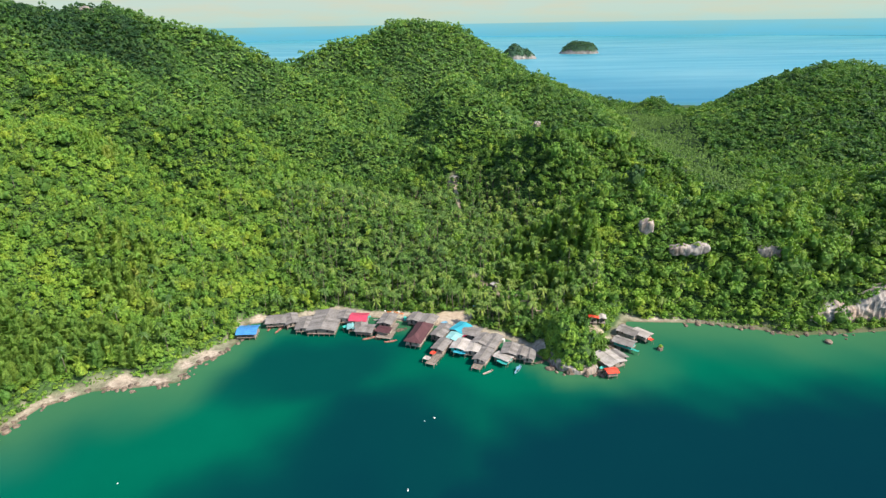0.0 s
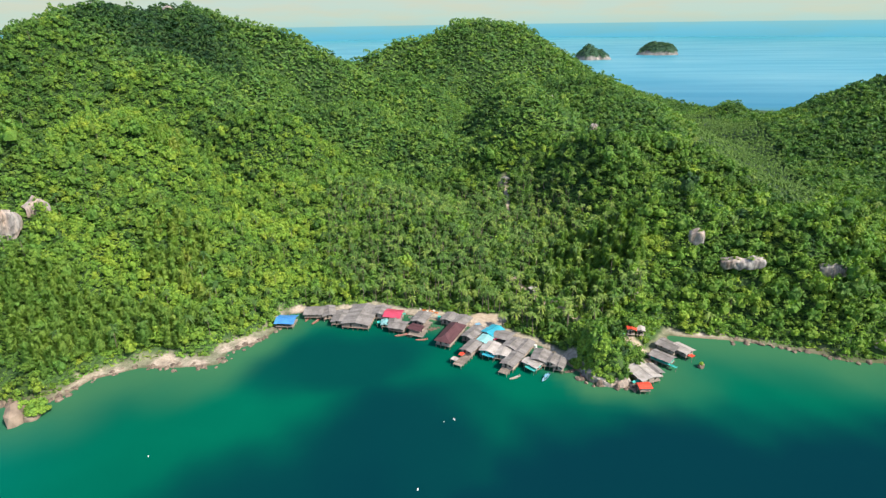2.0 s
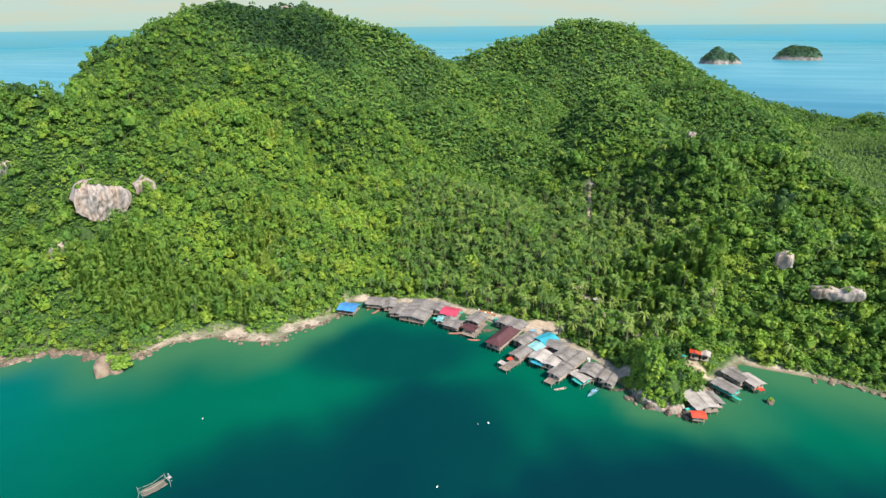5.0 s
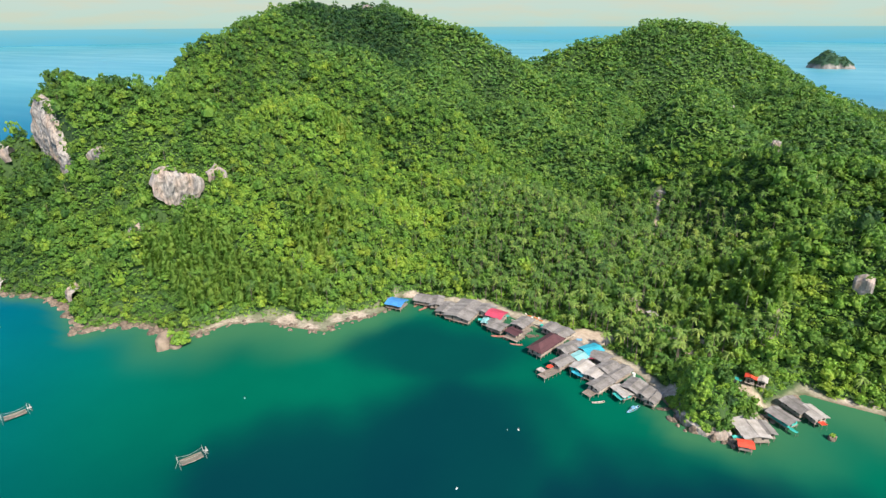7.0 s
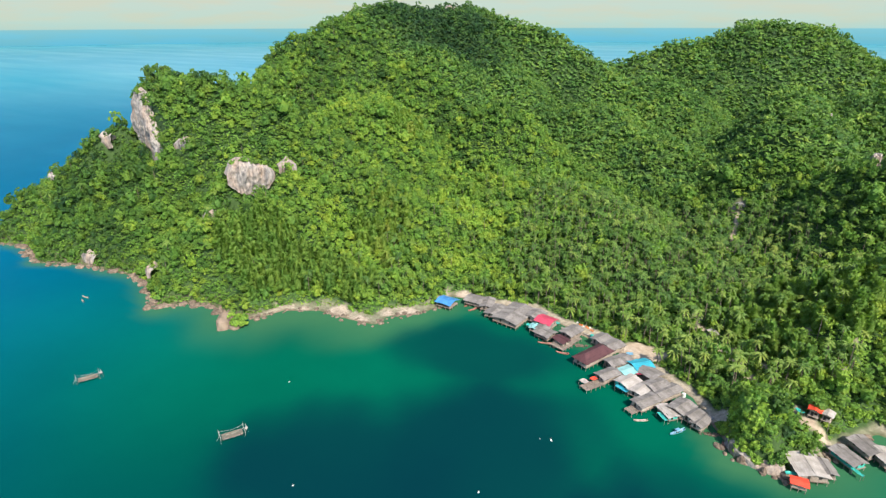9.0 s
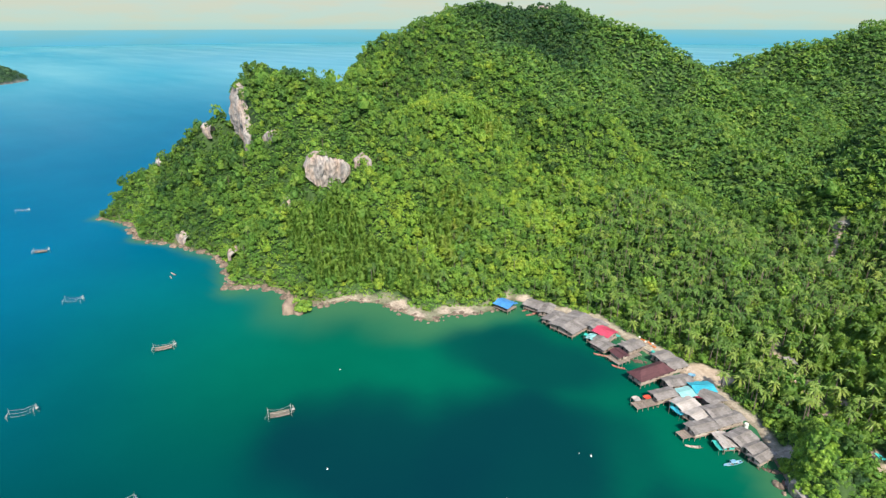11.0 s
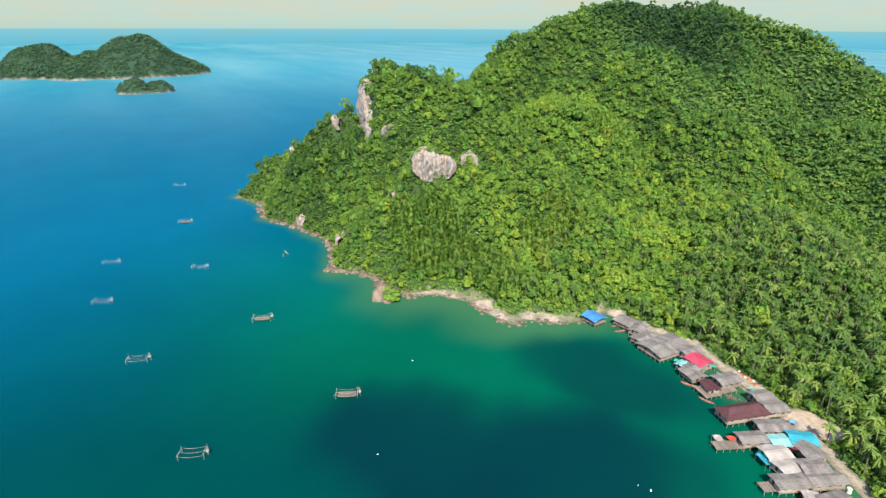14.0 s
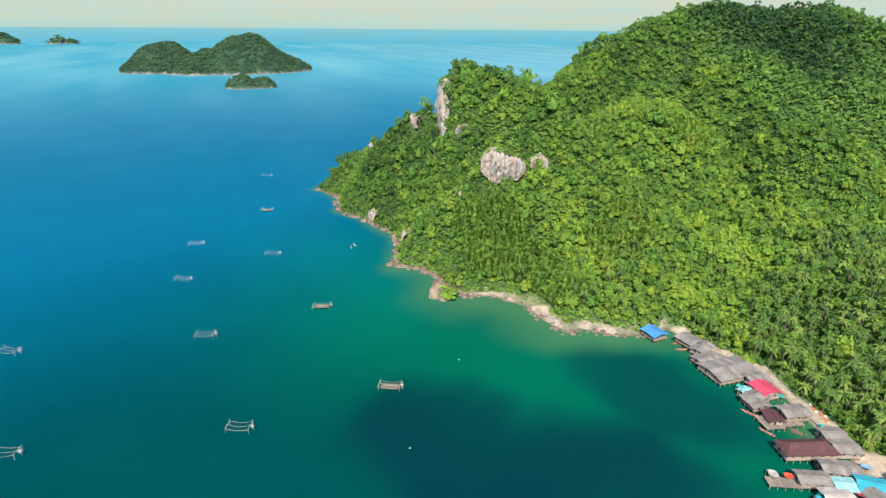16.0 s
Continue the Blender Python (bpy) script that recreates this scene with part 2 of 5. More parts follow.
def rock_mesh(seed, sub=3, rough=0.35, freq=1.3, stretch=(1, 1, 1), boxy=2.0):
    """A lumpy, fissured stone of about unit radius."""
    bm = bmesh.new()
    bmesh.ops.create_icosphere(bm, subdivisions=sub, radius=1.0)
    off = Vector((seed * 3.1, seed * 1.7, seed * 0.9))
    for v in bm.verts:
        p = Vector(v.co)
        q = Vector((p.x * stretch[0], p.y * stretch[1], p.z * stretch[2])) * freq + off
        p /= (abs(p.x) ** boxy + abs(p.y) ** boxy + abs(p.z) ** boxy) ** (1 / boxy)
        d = noise.fractal(q, 1.0, 2.0, 5) * rough - abs(noise.noise(q * 2.3)) * rough * 0.8 - abs(noise.noise(Vector((q.x * 5, q.y * 5, q.z * 1.2)))) * rough * 0.45
        v.co = p * (1 + d)
    return bm


# ---------------------------------------------------------------- the lie of the land
# the coast seen from the bay, west cape to east point, then the hidden coast behind the hills
BAY = [(-424, 135), (-389, 150), (-350, 142), (-322, 158), (-278, 168), (-262, 167), (-243, 158), (-227, 154), (-217, 167), (-203, 173), (-180, 172), (-172, 178),
       (-168, 192), (-152, 203), (-135, 205), (-117, 209), (-118, 220), (-106, 231), (-102, 246), (-104, 259), (-96, 261), (-81, 264), (-58, 271), (-40, 265),
       (-24, 260), (-8, 256), (12, 249), (30, 240), (40, 227), (47, 219), (52, 211), (66, 211), (74, 222), (82, 240), (92, 257), (101, 256), (121, 255),
       (137, 252), (157, 246), (165, 241), (188, 242), (215, 244), (300, 232), (430, 240)]
BEHIND = [(760, 260), (860, 480), (760, 760), (560, 900), (420, 990), (300, 1000), (170, 960), (20, 930), (-150, 900), (-330, 860), (-500, 790), (-570, 600),
          (-530, 400), (-470, 270), (-450, 170)]
COAST = np.array(BAY + BEHIND, float)


def coast_distance(x, y):
    """Metres to the coast: positive on land, negative at sea."""
    p = np.stack([x, y], 1).astype(float)
    best, inside = np.full(len(p), 1e9), np.zeros(len(p), bool)
    for a, b in zip(COAST, np.roll(COAST, -1, 0)):
        ab = b - a
        t = np.clip(((p - a) @ ab) / (ab @ ab), 0, 1)
        best = np.minimum(best, np.hypot(*(p - a - t[:, None] * ab).T))
        cross = (a[1] > p[:, 1]) != (b[1] > p[:, 1])
        inside ^= cross & (p[:, 0] < a[0] + (p[:, 1] - a[1]) * (b[0] - a[0]) / ((b[1] - a[1]) or 1e-9))
    return np.where(inside, best, -best)


HILLS = []


def hill(x, y, height, rx, ry, turn=0):
    HILLS.append((x, y, height, rx, ry, math.cos(radians(turn)), math.sin(radians(turn))))


hill(-350, 617, 158, 154, 166, -13)  # high summit in the west
hill(-30, 755, 141, 68, 178, 102)  # pointed summit in the middle
hill(-380, 264, 109, 73, 47, -2)  # cliff hill on the west cape
hill(-314, 260, 104, 136, 46, 21)
hill(-399, 420, 128, 106, 32, 7)
hill(-264, 357, 86, 69, 93, -7)
hill(-192, 453, 75, 67, 52, 5)
hill(-300, 500, 117, 99, 90, 0)
hill(-117, 650, 86, 96, 88, 0)
hill(-66, 769, 126, 268, 32, 31)
hill(12, 603, 87, 58, 86, 4)
hill(32, 502, 82, 64, 54, 6)
hill(74, 420, 64, 37, 77, 28)
hill(103, 318, 51, 46, 51, -2)
hill(171, 307, 46, 74, 40, 1)
hill(284, 323, 52, 98, 102, -1)
hill(433, 639, 89, 160, 130, 6)  # eastern hill
hill(598, 621, 95, 151, 126, 1)
hill(317, 871, 27, 32, 32, 0)  # knoll on the far coast
hill(-393, 174, 28, 71, 32, 10)
hill(-307, 198, 25, 76, 32, 18)
hill(-227, 235, 59, 33, 56, 1)
hill(-151, 562, 67, 88, 73, 2)
hill(128, 450, 54, 87, 45, 2)
hill(-69, 521, 47, 80, 43, -2)
hill(627, 416, 83, 176, 133, 19)
hill(-464, 586, 114, 72, 102, -2)
hill(-120, 392, 32, 118, 57, -25)
hill(-252, 553, 101, 79, 74, 0)
hill(-371, 527, 159, 94, 209, -9)
hill(-295, 624, 144, 201, 45, 5)
hill(-81, 707, 95, 62, 57, 1)
hill(86, 656, 82, 94, 161, 34)
hill(-248, 230, 62, 26, 24, 0)  # shoulder over the eastern cliff of the cape


def wobble(x, y, size, seed=0.0):
    """Smooth noise from sines, about -1 to 1."""
    a, b = x / size + seed * 1.7, y / size - seed * 2.3
    return (np.sin(a * 1.9 + 1.3 * np.sin(b * 1.3)) + np.sin(b * 2.3 + 1.1 * np.sin(a * 1.7 + 2)) + 0.6 * np.sin(a * 4.1 + b * 3.3)) / 2.6


def smooth(e0, e1, v):
    t = np.clip((v - e0) / (e1 - e0), 0, 1)
    return t * t * (3 - 2 * t)


BEACHES = [(-143, 207, 7), (-128, 209, 5.5), (-112, 229, 6.5), (-120, 222, 4.5), (-98, 262, 6), (43, 229, 6), (107, 257, 3.6), (128, 254, 3.4), (-161, 199, 4.5)]   # x, y, reach of open sand


def beach(x, y):
    return np.max([smooth(r * 1.15, r * 0.7, np.hypot(x - a, y - b) + 1.5 * wobble(x, y, 5, a)) for a, b, r in BEACHES], 0)


def strand(x, y):
    """The level backs of the open beaches west of the village."""
    return np.max([smooth(r * 2.2, r * 0.9, np.hypot(x - a, y - b)) for a, b, r in BEACHES if a < -100], 0)


# steps in the slopes below which bare rock shows: from, to, drop, how far it reaches downhill
SCARPS = [(-393, 247, -325, 231, 30, 64), (-392, 300, -387, 243, 24, 60), (-243.5, 211, -233.5, 246, 17, 38)]


def land_height(x, y):
    x, y = np.asarray(x, float), np.asarray(y, float)
    d = coast_distance(x, y)
    acc = np.full(len(x), math.exp(4 / 5))
    for hx, hy, h, rx, ry, c, s in HILLS:
        u, v = (x - hx) * c + (y - hy) * s, -(x - hx) * s + (y - hy) * c
        acc += np.exp(h * np.exp(-((u / rx) ** 2 + (v / ry) ** 2)) / 5) - 1
    top = 5 * np.log(acc) + 2.5 * wobble(x, y, 26) * smooth(15, 80, d) + 1.2 * wobble(x, y, 9, 3) * smooth(10, 40, d)
    steep = np.interp(np.where(d > 1, np.maximum(1, d - 6 * strand(x, y)), d), [-40, -4, 0, 5, 30, 200], [-12, -1.2, 0, 1.6, 42, 420])
    flat = np.interp(d, [-40, -4, 0, 7, 28, 60, 110, 200], [-12, -1.2, 0, 1.4, 2.6, 14, 110, 420])
    flatness = smooth(-112, -98, x) * (1 - smooth(38, 44, x)) + smooth(76, 82, x) * (1 - smooth(150, 165, x)) * 0.6
    edge = steep + (flat - steep) * flatness
    k = 1.3
    g = -k * np.log(np.exp(-np.minimum(top, 400) / k) + np.exp(-np.clip(edge, -20, 400) / k))
    for ax, ay, bx, by, drop, foot in SCARPS:
        run = math.hypot(bx - ax, by - ay)
        along = ((x - ax) * (bx - ax) + (y - ay) * (by - ay)) / run
        below = ((x - ax) * (by - ay) - (y - ay) * (bx - ax)) / run
        g = g - drop * smooth(0, 4, below) * smooth(foot, foot * 0.3, below) * smooth(-6, 3, along) * smooth(run + 6, run - 3, along)
    head = 15 * smooth(-1, 6, d) * np.exp(-((x - 55.5) / 8.8) ** 4 - ((y - 225) / 13) ** 4)   # rocky head between the two rows of houses
    return np.where((d > 0) & (head > 1), np.maximum(g, head), g), d


def area(points, x, y):
    """Which of the places lie inside a polygon."""
    inside = np.zeros(len(x), bool)
    for (ax, ay), (bx, by) in zip(points, points[1:] + points[:1]):
        cross = (ay > y) != (by > y)
        inside ^= cross & (x < ax + (y - ay) * (bx - ax) / ((by - ay) or 1e-9))
    return inside


def near_line(points, x, y):
    best = np.full(len(x), 1e9)
    p = np.stack([x, y], 1)
    for a, b in zip(points[:-1], points[1:]):
        a, ab = np.array(a, float), np.array(b, float) - np.array(a, float)
        t = np.clip(((p - a) @ ab) / (ab @ ab), 0, 1)
        best = np.minimum(best, np.hypot(*(p - a - t[:, None] * ab).T))
    return best


CLEARINGS = [(70, 240.5, 4.2), (75, 239, 3.2), (65, 246, 3.0), (30, 272, 4), (62, 290, 2.8), (79, 281, 2.4), (17, 298, 4), (6, 446, 5), (38, 279, 3.6), (50, 269, 3.2), (78, 268, 3.0)]   # x, y, reach of open earth among the trees
TRACK = [(12, 388), (11, 410), (8, 440)]     # earth track up the valley
LANE = [(-62, 272), (-40, 268), (-26, 267), (-12, 262), (2, 257), (20, 248), (36, 236), (44, 222)]   # sandy lane behind the houses
FOOTPATH = [(17.9, 293), (27, 284), (31, 279.6), (37, 273.5), (44.5, 263), (50, 254)]   # earth path among the palms
YARD = [(-8, 258), (0, 262), (8, 262)]

gx = np.concatenate([np.arange(-600, -420, 5.0), np.arange(-420, -200, 2.5), np.arange(-200, 112, 1.4), np.arange(112, 885, 5.0)])
gy = np.concatenate([np.arange(110, 168, 3.0), np.arange(168, 280, 1.4), np.arange(280, 1015, 5.0)])
X, Y = [a.ravel() for a in np.meshgrid(gx, gy)]
Z, D = land_height(X, Y)
sandy = np.maximum(smooth(np.where(X < -100, 7.0 + 4 * strand(X, Y), 5.0), np.where(X < -100, 4.0 + 4 * strand(X, Y), 2.6), D + 2 * wobble(X, Y, 7, 5)) * (0.5 + 0.5 * smooth(-0.3, 0.4, wobble(X, Y, 14, 2))), smooth(2.9, 1.7, near_line(LANE, X, Y) + 0.9 * wobble(X, Y, 4, 9)))
village = smooth(-100, -92, X) * smooth(46, 42, X) * smooth(6, 3.4, D + 1.5 * wobble(X, Y, 6, 7))
sandy = np.maximum(np.maximum(sandy * 0.8, beach(X, Y)), village * (0.75 + 0.25 * wobble(X, Y, 3, 1)))
sandy *= 1 - 0.3 * smooth(118, 150, X) - 0.35 * smooth(-178, -196, X)
sandy *= 1 - smooth(46, 49, X) * (1 - smooth(66, 70, X))
earthy = np.maximum(smooth(2.6, 1.4, np.minimum(near_line(TRACK, X, Y), near_line(FOOTPATH, X, Y) + 0.6 * wobble(X, Y, 4, 3))), smooth(6.5, 4, near_line(YARD, X, Y) + 1.5 * wobble(X, Y, 4, 2)))
for cx, cy, cr in CLEARINGS:
    earthy = np.maximum(earthy, smooth(cr, cr * 0.5, np.hypot(X - cx, Y - cy)))
nx, ny = len(gx), len(gy)
i = (np.arange(ny - 1)[:, None] * nx + np.arange(nx - 1)).ravel()
quads = np.stack([i, i + 1, i + nx + 1, i + nx], 1)
quads = quads[(D[quads] > -30).any(1)]
ground = new("ground", mesh_of("ground", np.stack([X, Y, Z], 1), quads, GROUND, True, sand=sandy, earth=earthy, wet=smooth(1.9, 0.5, D + 0.6 * wobble(X, Y, 4, 6)) * 0.8, rocky=np.clip(smooth(-168, -186, X) + smooth(138, 165, X) + 0.4 * smooth(0.2, 0.8, wobble(X, Y, 6, 3)) * smooth(-98, -104, X), 0, 1)))
tagged(ground, "hilly island ground of soil and pale sandy beaches", "ground", kind="structure")

# ---------------------------------------------------------------- sea
n = 221
u, v = [a.ravel() for a in np.meshgrid(np.linspace(-1, 1, n), np.linspace(-1, 1, n))]
r = np.maximum(np.maximum(np.abs(u), np.abs(v)), 1e-6)
reach = np.where(r < 0.8, 430 * r / 0.8, 430 * np.exp((r - 0.8) / 0.2 * math.log(4880 / 430)))
w = np.clip((r - 0.8) / 0.2, 0, 1)
circle = np.hypot(u, v) / r
SX, SY = -60 + reach * u / r / (1 + w * (circle - 1)), 60 + reach * v / r / (1 + w * (circle - 1))
SD = coast_distance(SX, SY)


def shade_patch(x, y, rx, ry, turn=0):
    c, s = math.cos(radians(turn)), math.sin(radians(turn))
    p, q = (SX - x) * c + (SY - y) * s, -(SX - x) * s + (SY - y) * c
    return smooth(1.34, 0.6, np.hypot(p / rx, q / ry) + 0.14 * wobble(SX, SY, 16, 1))


# cloud shadows on the bay, painted into the water's colour
cloud_shade = np.max([shade_patch(-62, 218, 44, 26, 8) * 0.7, shade_patch(-25, 160, 42, 52) * 0.85, shade_patch(20, 120, 62, 40), shade_patch(135, 153, 105, 46, 8), shade_patch(80, 155, 82, 44), shade_patch(-62, 128, 44, 34, 30) * 0.8], 0)
cloud_shade = cloud_shade * smooth(-5, -22, SD) * 0.88
shallow = smooth(-np.interp(SX, [-235, -175, -120, -80, 60, 100], [12, 46, 46, 20, 20, 44]), -1, SD + 3 * wobble(SX, SY, 12, 4)) ** 1.6 * 0.72
sea_haze = smooth(450, 2000, np.hypot(SX + 60, SY - 60))
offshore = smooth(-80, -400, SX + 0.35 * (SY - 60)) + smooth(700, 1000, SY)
i = (np.arange(n - 1)[:, None] * n + np.arange(n - 1)).ravel()
sea = new("water", mesh_of("water", np.stack([SX, SY, 0 * SX], 1), np.stack([i, i + 1, i + n + 1, i + n], 1), SEA, True, cloud_shade=cloud_shade, shallow=shallow, offshore=np.clip(offshore, 0, 1), sea_haze=sea_haze, deep=smooth(-50, -150, SD), glossy=smooth(700, 1500, SY)))
tagged(sea, "calm green and blue sea with painted dark cloud shade", "sea", kind="structure")

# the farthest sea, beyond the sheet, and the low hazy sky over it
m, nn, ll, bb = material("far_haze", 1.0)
# an added glowing ring; haze and sky tones are painted into its ramp
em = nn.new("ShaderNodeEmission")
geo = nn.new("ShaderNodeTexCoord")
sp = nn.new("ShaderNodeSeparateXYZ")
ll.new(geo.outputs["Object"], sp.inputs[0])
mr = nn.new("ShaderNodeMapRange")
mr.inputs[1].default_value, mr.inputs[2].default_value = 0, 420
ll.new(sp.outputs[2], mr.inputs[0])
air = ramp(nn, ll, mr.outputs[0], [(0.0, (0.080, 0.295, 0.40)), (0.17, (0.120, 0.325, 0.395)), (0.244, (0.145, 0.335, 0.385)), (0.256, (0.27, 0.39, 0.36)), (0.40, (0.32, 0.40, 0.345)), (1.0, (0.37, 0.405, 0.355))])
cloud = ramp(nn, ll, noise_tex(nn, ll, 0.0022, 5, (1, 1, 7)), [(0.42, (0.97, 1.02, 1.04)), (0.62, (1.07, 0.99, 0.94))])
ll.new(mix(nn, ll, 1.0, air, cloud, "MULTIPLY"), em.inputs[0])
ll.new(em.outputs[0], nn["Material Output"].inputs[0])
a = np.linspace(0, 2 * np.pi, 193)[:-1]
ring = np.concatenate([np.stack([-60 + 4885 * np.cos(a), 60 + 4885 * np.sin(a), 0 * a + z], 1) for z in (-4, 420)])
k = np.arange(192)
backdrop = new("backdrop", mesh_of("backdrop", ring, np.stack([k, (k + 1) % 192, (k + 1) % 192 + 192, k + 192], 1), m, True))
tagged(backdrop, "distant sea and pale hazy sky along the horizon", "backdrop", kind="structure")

# ---------------------------------------------------------------- trees
ICO = bmesh.new()
bmesh.ops.create_icosphere(ICO, subdivisions=1, radius=1.0)
ICO_V = np.array([v.co[:] for v in ICO.verts])
ICO_F = np.array([[v.index for v in f.verts] for f in ICO.faces])
ICO.free()


def leaf_cards(g, centre, normal, size):
    """Small bent leaf sprays as pairs of triangles."""
    k = len(centre)
    side = np.cross(normal, g.normal(size=(k, 3)))
    side /= np.linalg.norm(side, axis=1)[:, None]
    up = np.cross(side, normal)
    s = size * g.uniform(0.7, 1.3, (k, 1))
    v = np.stack([centre - side * s, centre - up * s * 0.7 - normal * s * 0.25, centre + side * s, centre + up * s * 0.9 - normal * s * 0.3], 1).reshape(-1, 3)
    b = np.arange(k)[:, None] * 4
    return v, np.concatenate([b + [0, 1, 2], b + [0, 2, 3]])


def trunk_shell(height, r0, r1, lean=0.0, sides=5, steps=2, low=-1.5):
    a = np.linspace(0, 2 * np.pi, sides + 1)[:-1]
    v, f = [], []
    for j in range(steps + 1):
        t = j / steps
        rr = r0 + (r1 - r0) * t
        v.append(np.stack([rr * np.cos(a) + lean * t * t, rr * np.sin(a), 0 * a + low + (height - low) * t], 1))
    for j in range(steps):
        for q in range(sides):
            p, p2 = j * sides + q, j * sides + (q + 1) % sides
            f += [[p, p2, p2 + sides], [p, p2 + sides, p + sides]]
    return np.concatenate(v), np.array(f)


def join(pieces):
    vs, fs, o = [], [], 0
    for v, f in pieces:
        vs.append(v)
        fs.append(f + o)
        o += len(v)
    return np.concatenate(vs), np.concatenate(fs)


def broad_crown(seed, lobes, cards, leaf):
    """A crown of unit radius: uneven lobes covered with leaf sprays; its top is near z = 1.5."""
    g = np.random.default_rng(seed)
    out = []
    for j in range(lobes):
        t = g.uniform(0, 2 * np.pi)
        rad = 0.0 if j == 0 else g.uniform(0.38, 0.72)
        c = np.array([rad * np.cos(t), rad * np.sin(t), g.uniform(0.75, 1.0) - 0.45 * rad])
        lr = g.uniform(0.42, 0.58) if j else 0.62
        out.append((c + ICO_V * lr * g.uniform(0.6, 1.22, (12, 1)) * [1, 1, 0.85], ICO_F[ICO_V[ICO_F].mean(1)[:, 2] > -0.5]))
        d = g.normal(size=(cards, 3))
        d[:, 2] = np.abs(d[:, 2]) - 0.25
        d /= np.linalg.norm(d, axis=1)[:, None]
        tilt = d + g.normal(size=d.shape) * 0.35
        out.append(leaf_cards(g, c + d * lr * g.uniform(0.9, 1.3, (cards, 1)) * [1, 1, 0.85], tilt / np.linalg.norm(tilt, axis=1)[:, None], leaf))
    return join(out)


def leafy_crown(seed, clumps, cards, leaf, tilt=0.75, heart=True):
    """An uneven crown of about unit radius: clumps of leaf sprays round a small dark heart; its top is near z = 1.5."""
    g = np.random.default_rng(seed)
    out = [(ICO_V * g.uniform(0.5, 0.68, (12, 1)) * [1, 1, 0.8] + [0, 0, 0.6], ICO_F[ICO_V[ICO_F].mean(1)[:, 2] > -0.4])] if heart else []
    long, turn = g.uniform(0.85, 1.25), g.uniform(0, np.pi)
    for j in range(clumps):
        t = j * 2.4 + g.uniform(-0.5, 0.5)
        rad = 0.0 if j == 0 else math.sqrt(j / clumps) * g.uniform(0.72, 1.0)
        c = np.array([rad * math.cos(t) * long, rad * math.sin(t) / long, 1.12 - 0.72 * rad ** 2 + g.uniform(-0.16, 0.2)])
        lr = g.uniform(0.26, 0.44)
        d = g.normal(size=(cards, 3))
        d[:, 2] = np.abs(d[:, 2]) - 0.1
        d /= np.linalg.norm(d, axis=1)[:, None]
        facing = d + 0.3 * np.array([c[0], c[1], 0.5]) + g.normal(size=d.shape) * tilt * 0.6
        out.append(leaf_cards(g, c + d * lr * g.uniform(0.7, 1.1, (cards, 1)) * [1, 1, 0.8], facing / np.linalg.norm(facing, axis=1)[:, None], leaf))
    v, f = join(out)
    c_, s_ = math.cos(turn), math.sin(turn)
    return np.stack([v[:, 0] * c_ - v[:, 1] * s_, v[:, 0] * s_ + v[:, 1] * c_, v[:, 2]], 1), f


def palm_crown(seed, fronds=18, light=False):
    """Arching feathered fronds from the origin, about 3 m long."""
    g = np.random.default_rng(seed)
    out = []
    for j in range(fronds):
        t = j * 2.4 + g.uniform(-0.2, 0.2)
        rise, length = g.uniform(-0.2, 1.3), g.uniform(2.5, 3.4)
        s = np.linspace(0, 1, 4 if light else 5)
        kk = len(s)
        rr = length * s * math.cos(rise * 0.6)
        zz = length * (math.sin(rise) * s - (0.75 + 0.25 * math.cos(rise)) * s ** 2 * 0.9)
        mid = np.stack([rr * math.cos(t), rr * math.sin(t), zz], 1)
        side = np.array([-math.sin(t), math.cos(t), 0])
        wide = (np.array([0.1, 0.38, 0.34, 0.03] if light else [0.06, 0.3, 0.36, 0.28, 0.03]) * g.uniform(0.8, 1.15, kk))[:, None]
        drop = np.array([0, 0, -0.75]) * wide
        v = np.concatenate([mid + side * wide + drop, mid, mid - side * wide + drop])
        k = np.arange(kk - 1)
        f = np.concatenate([np.stack([k, k + kk, k + kk + 1], 1), np.stack([k, k + kk + 1, k + 1], 1), np.stack([k + kk, k + 2 * kk, k + 2 * kk + 1], 1), np.stack([k + kk, k + 2 * kk + 1, k + kk + 1], 1)])
        out.append((v, f))
    return join(out)


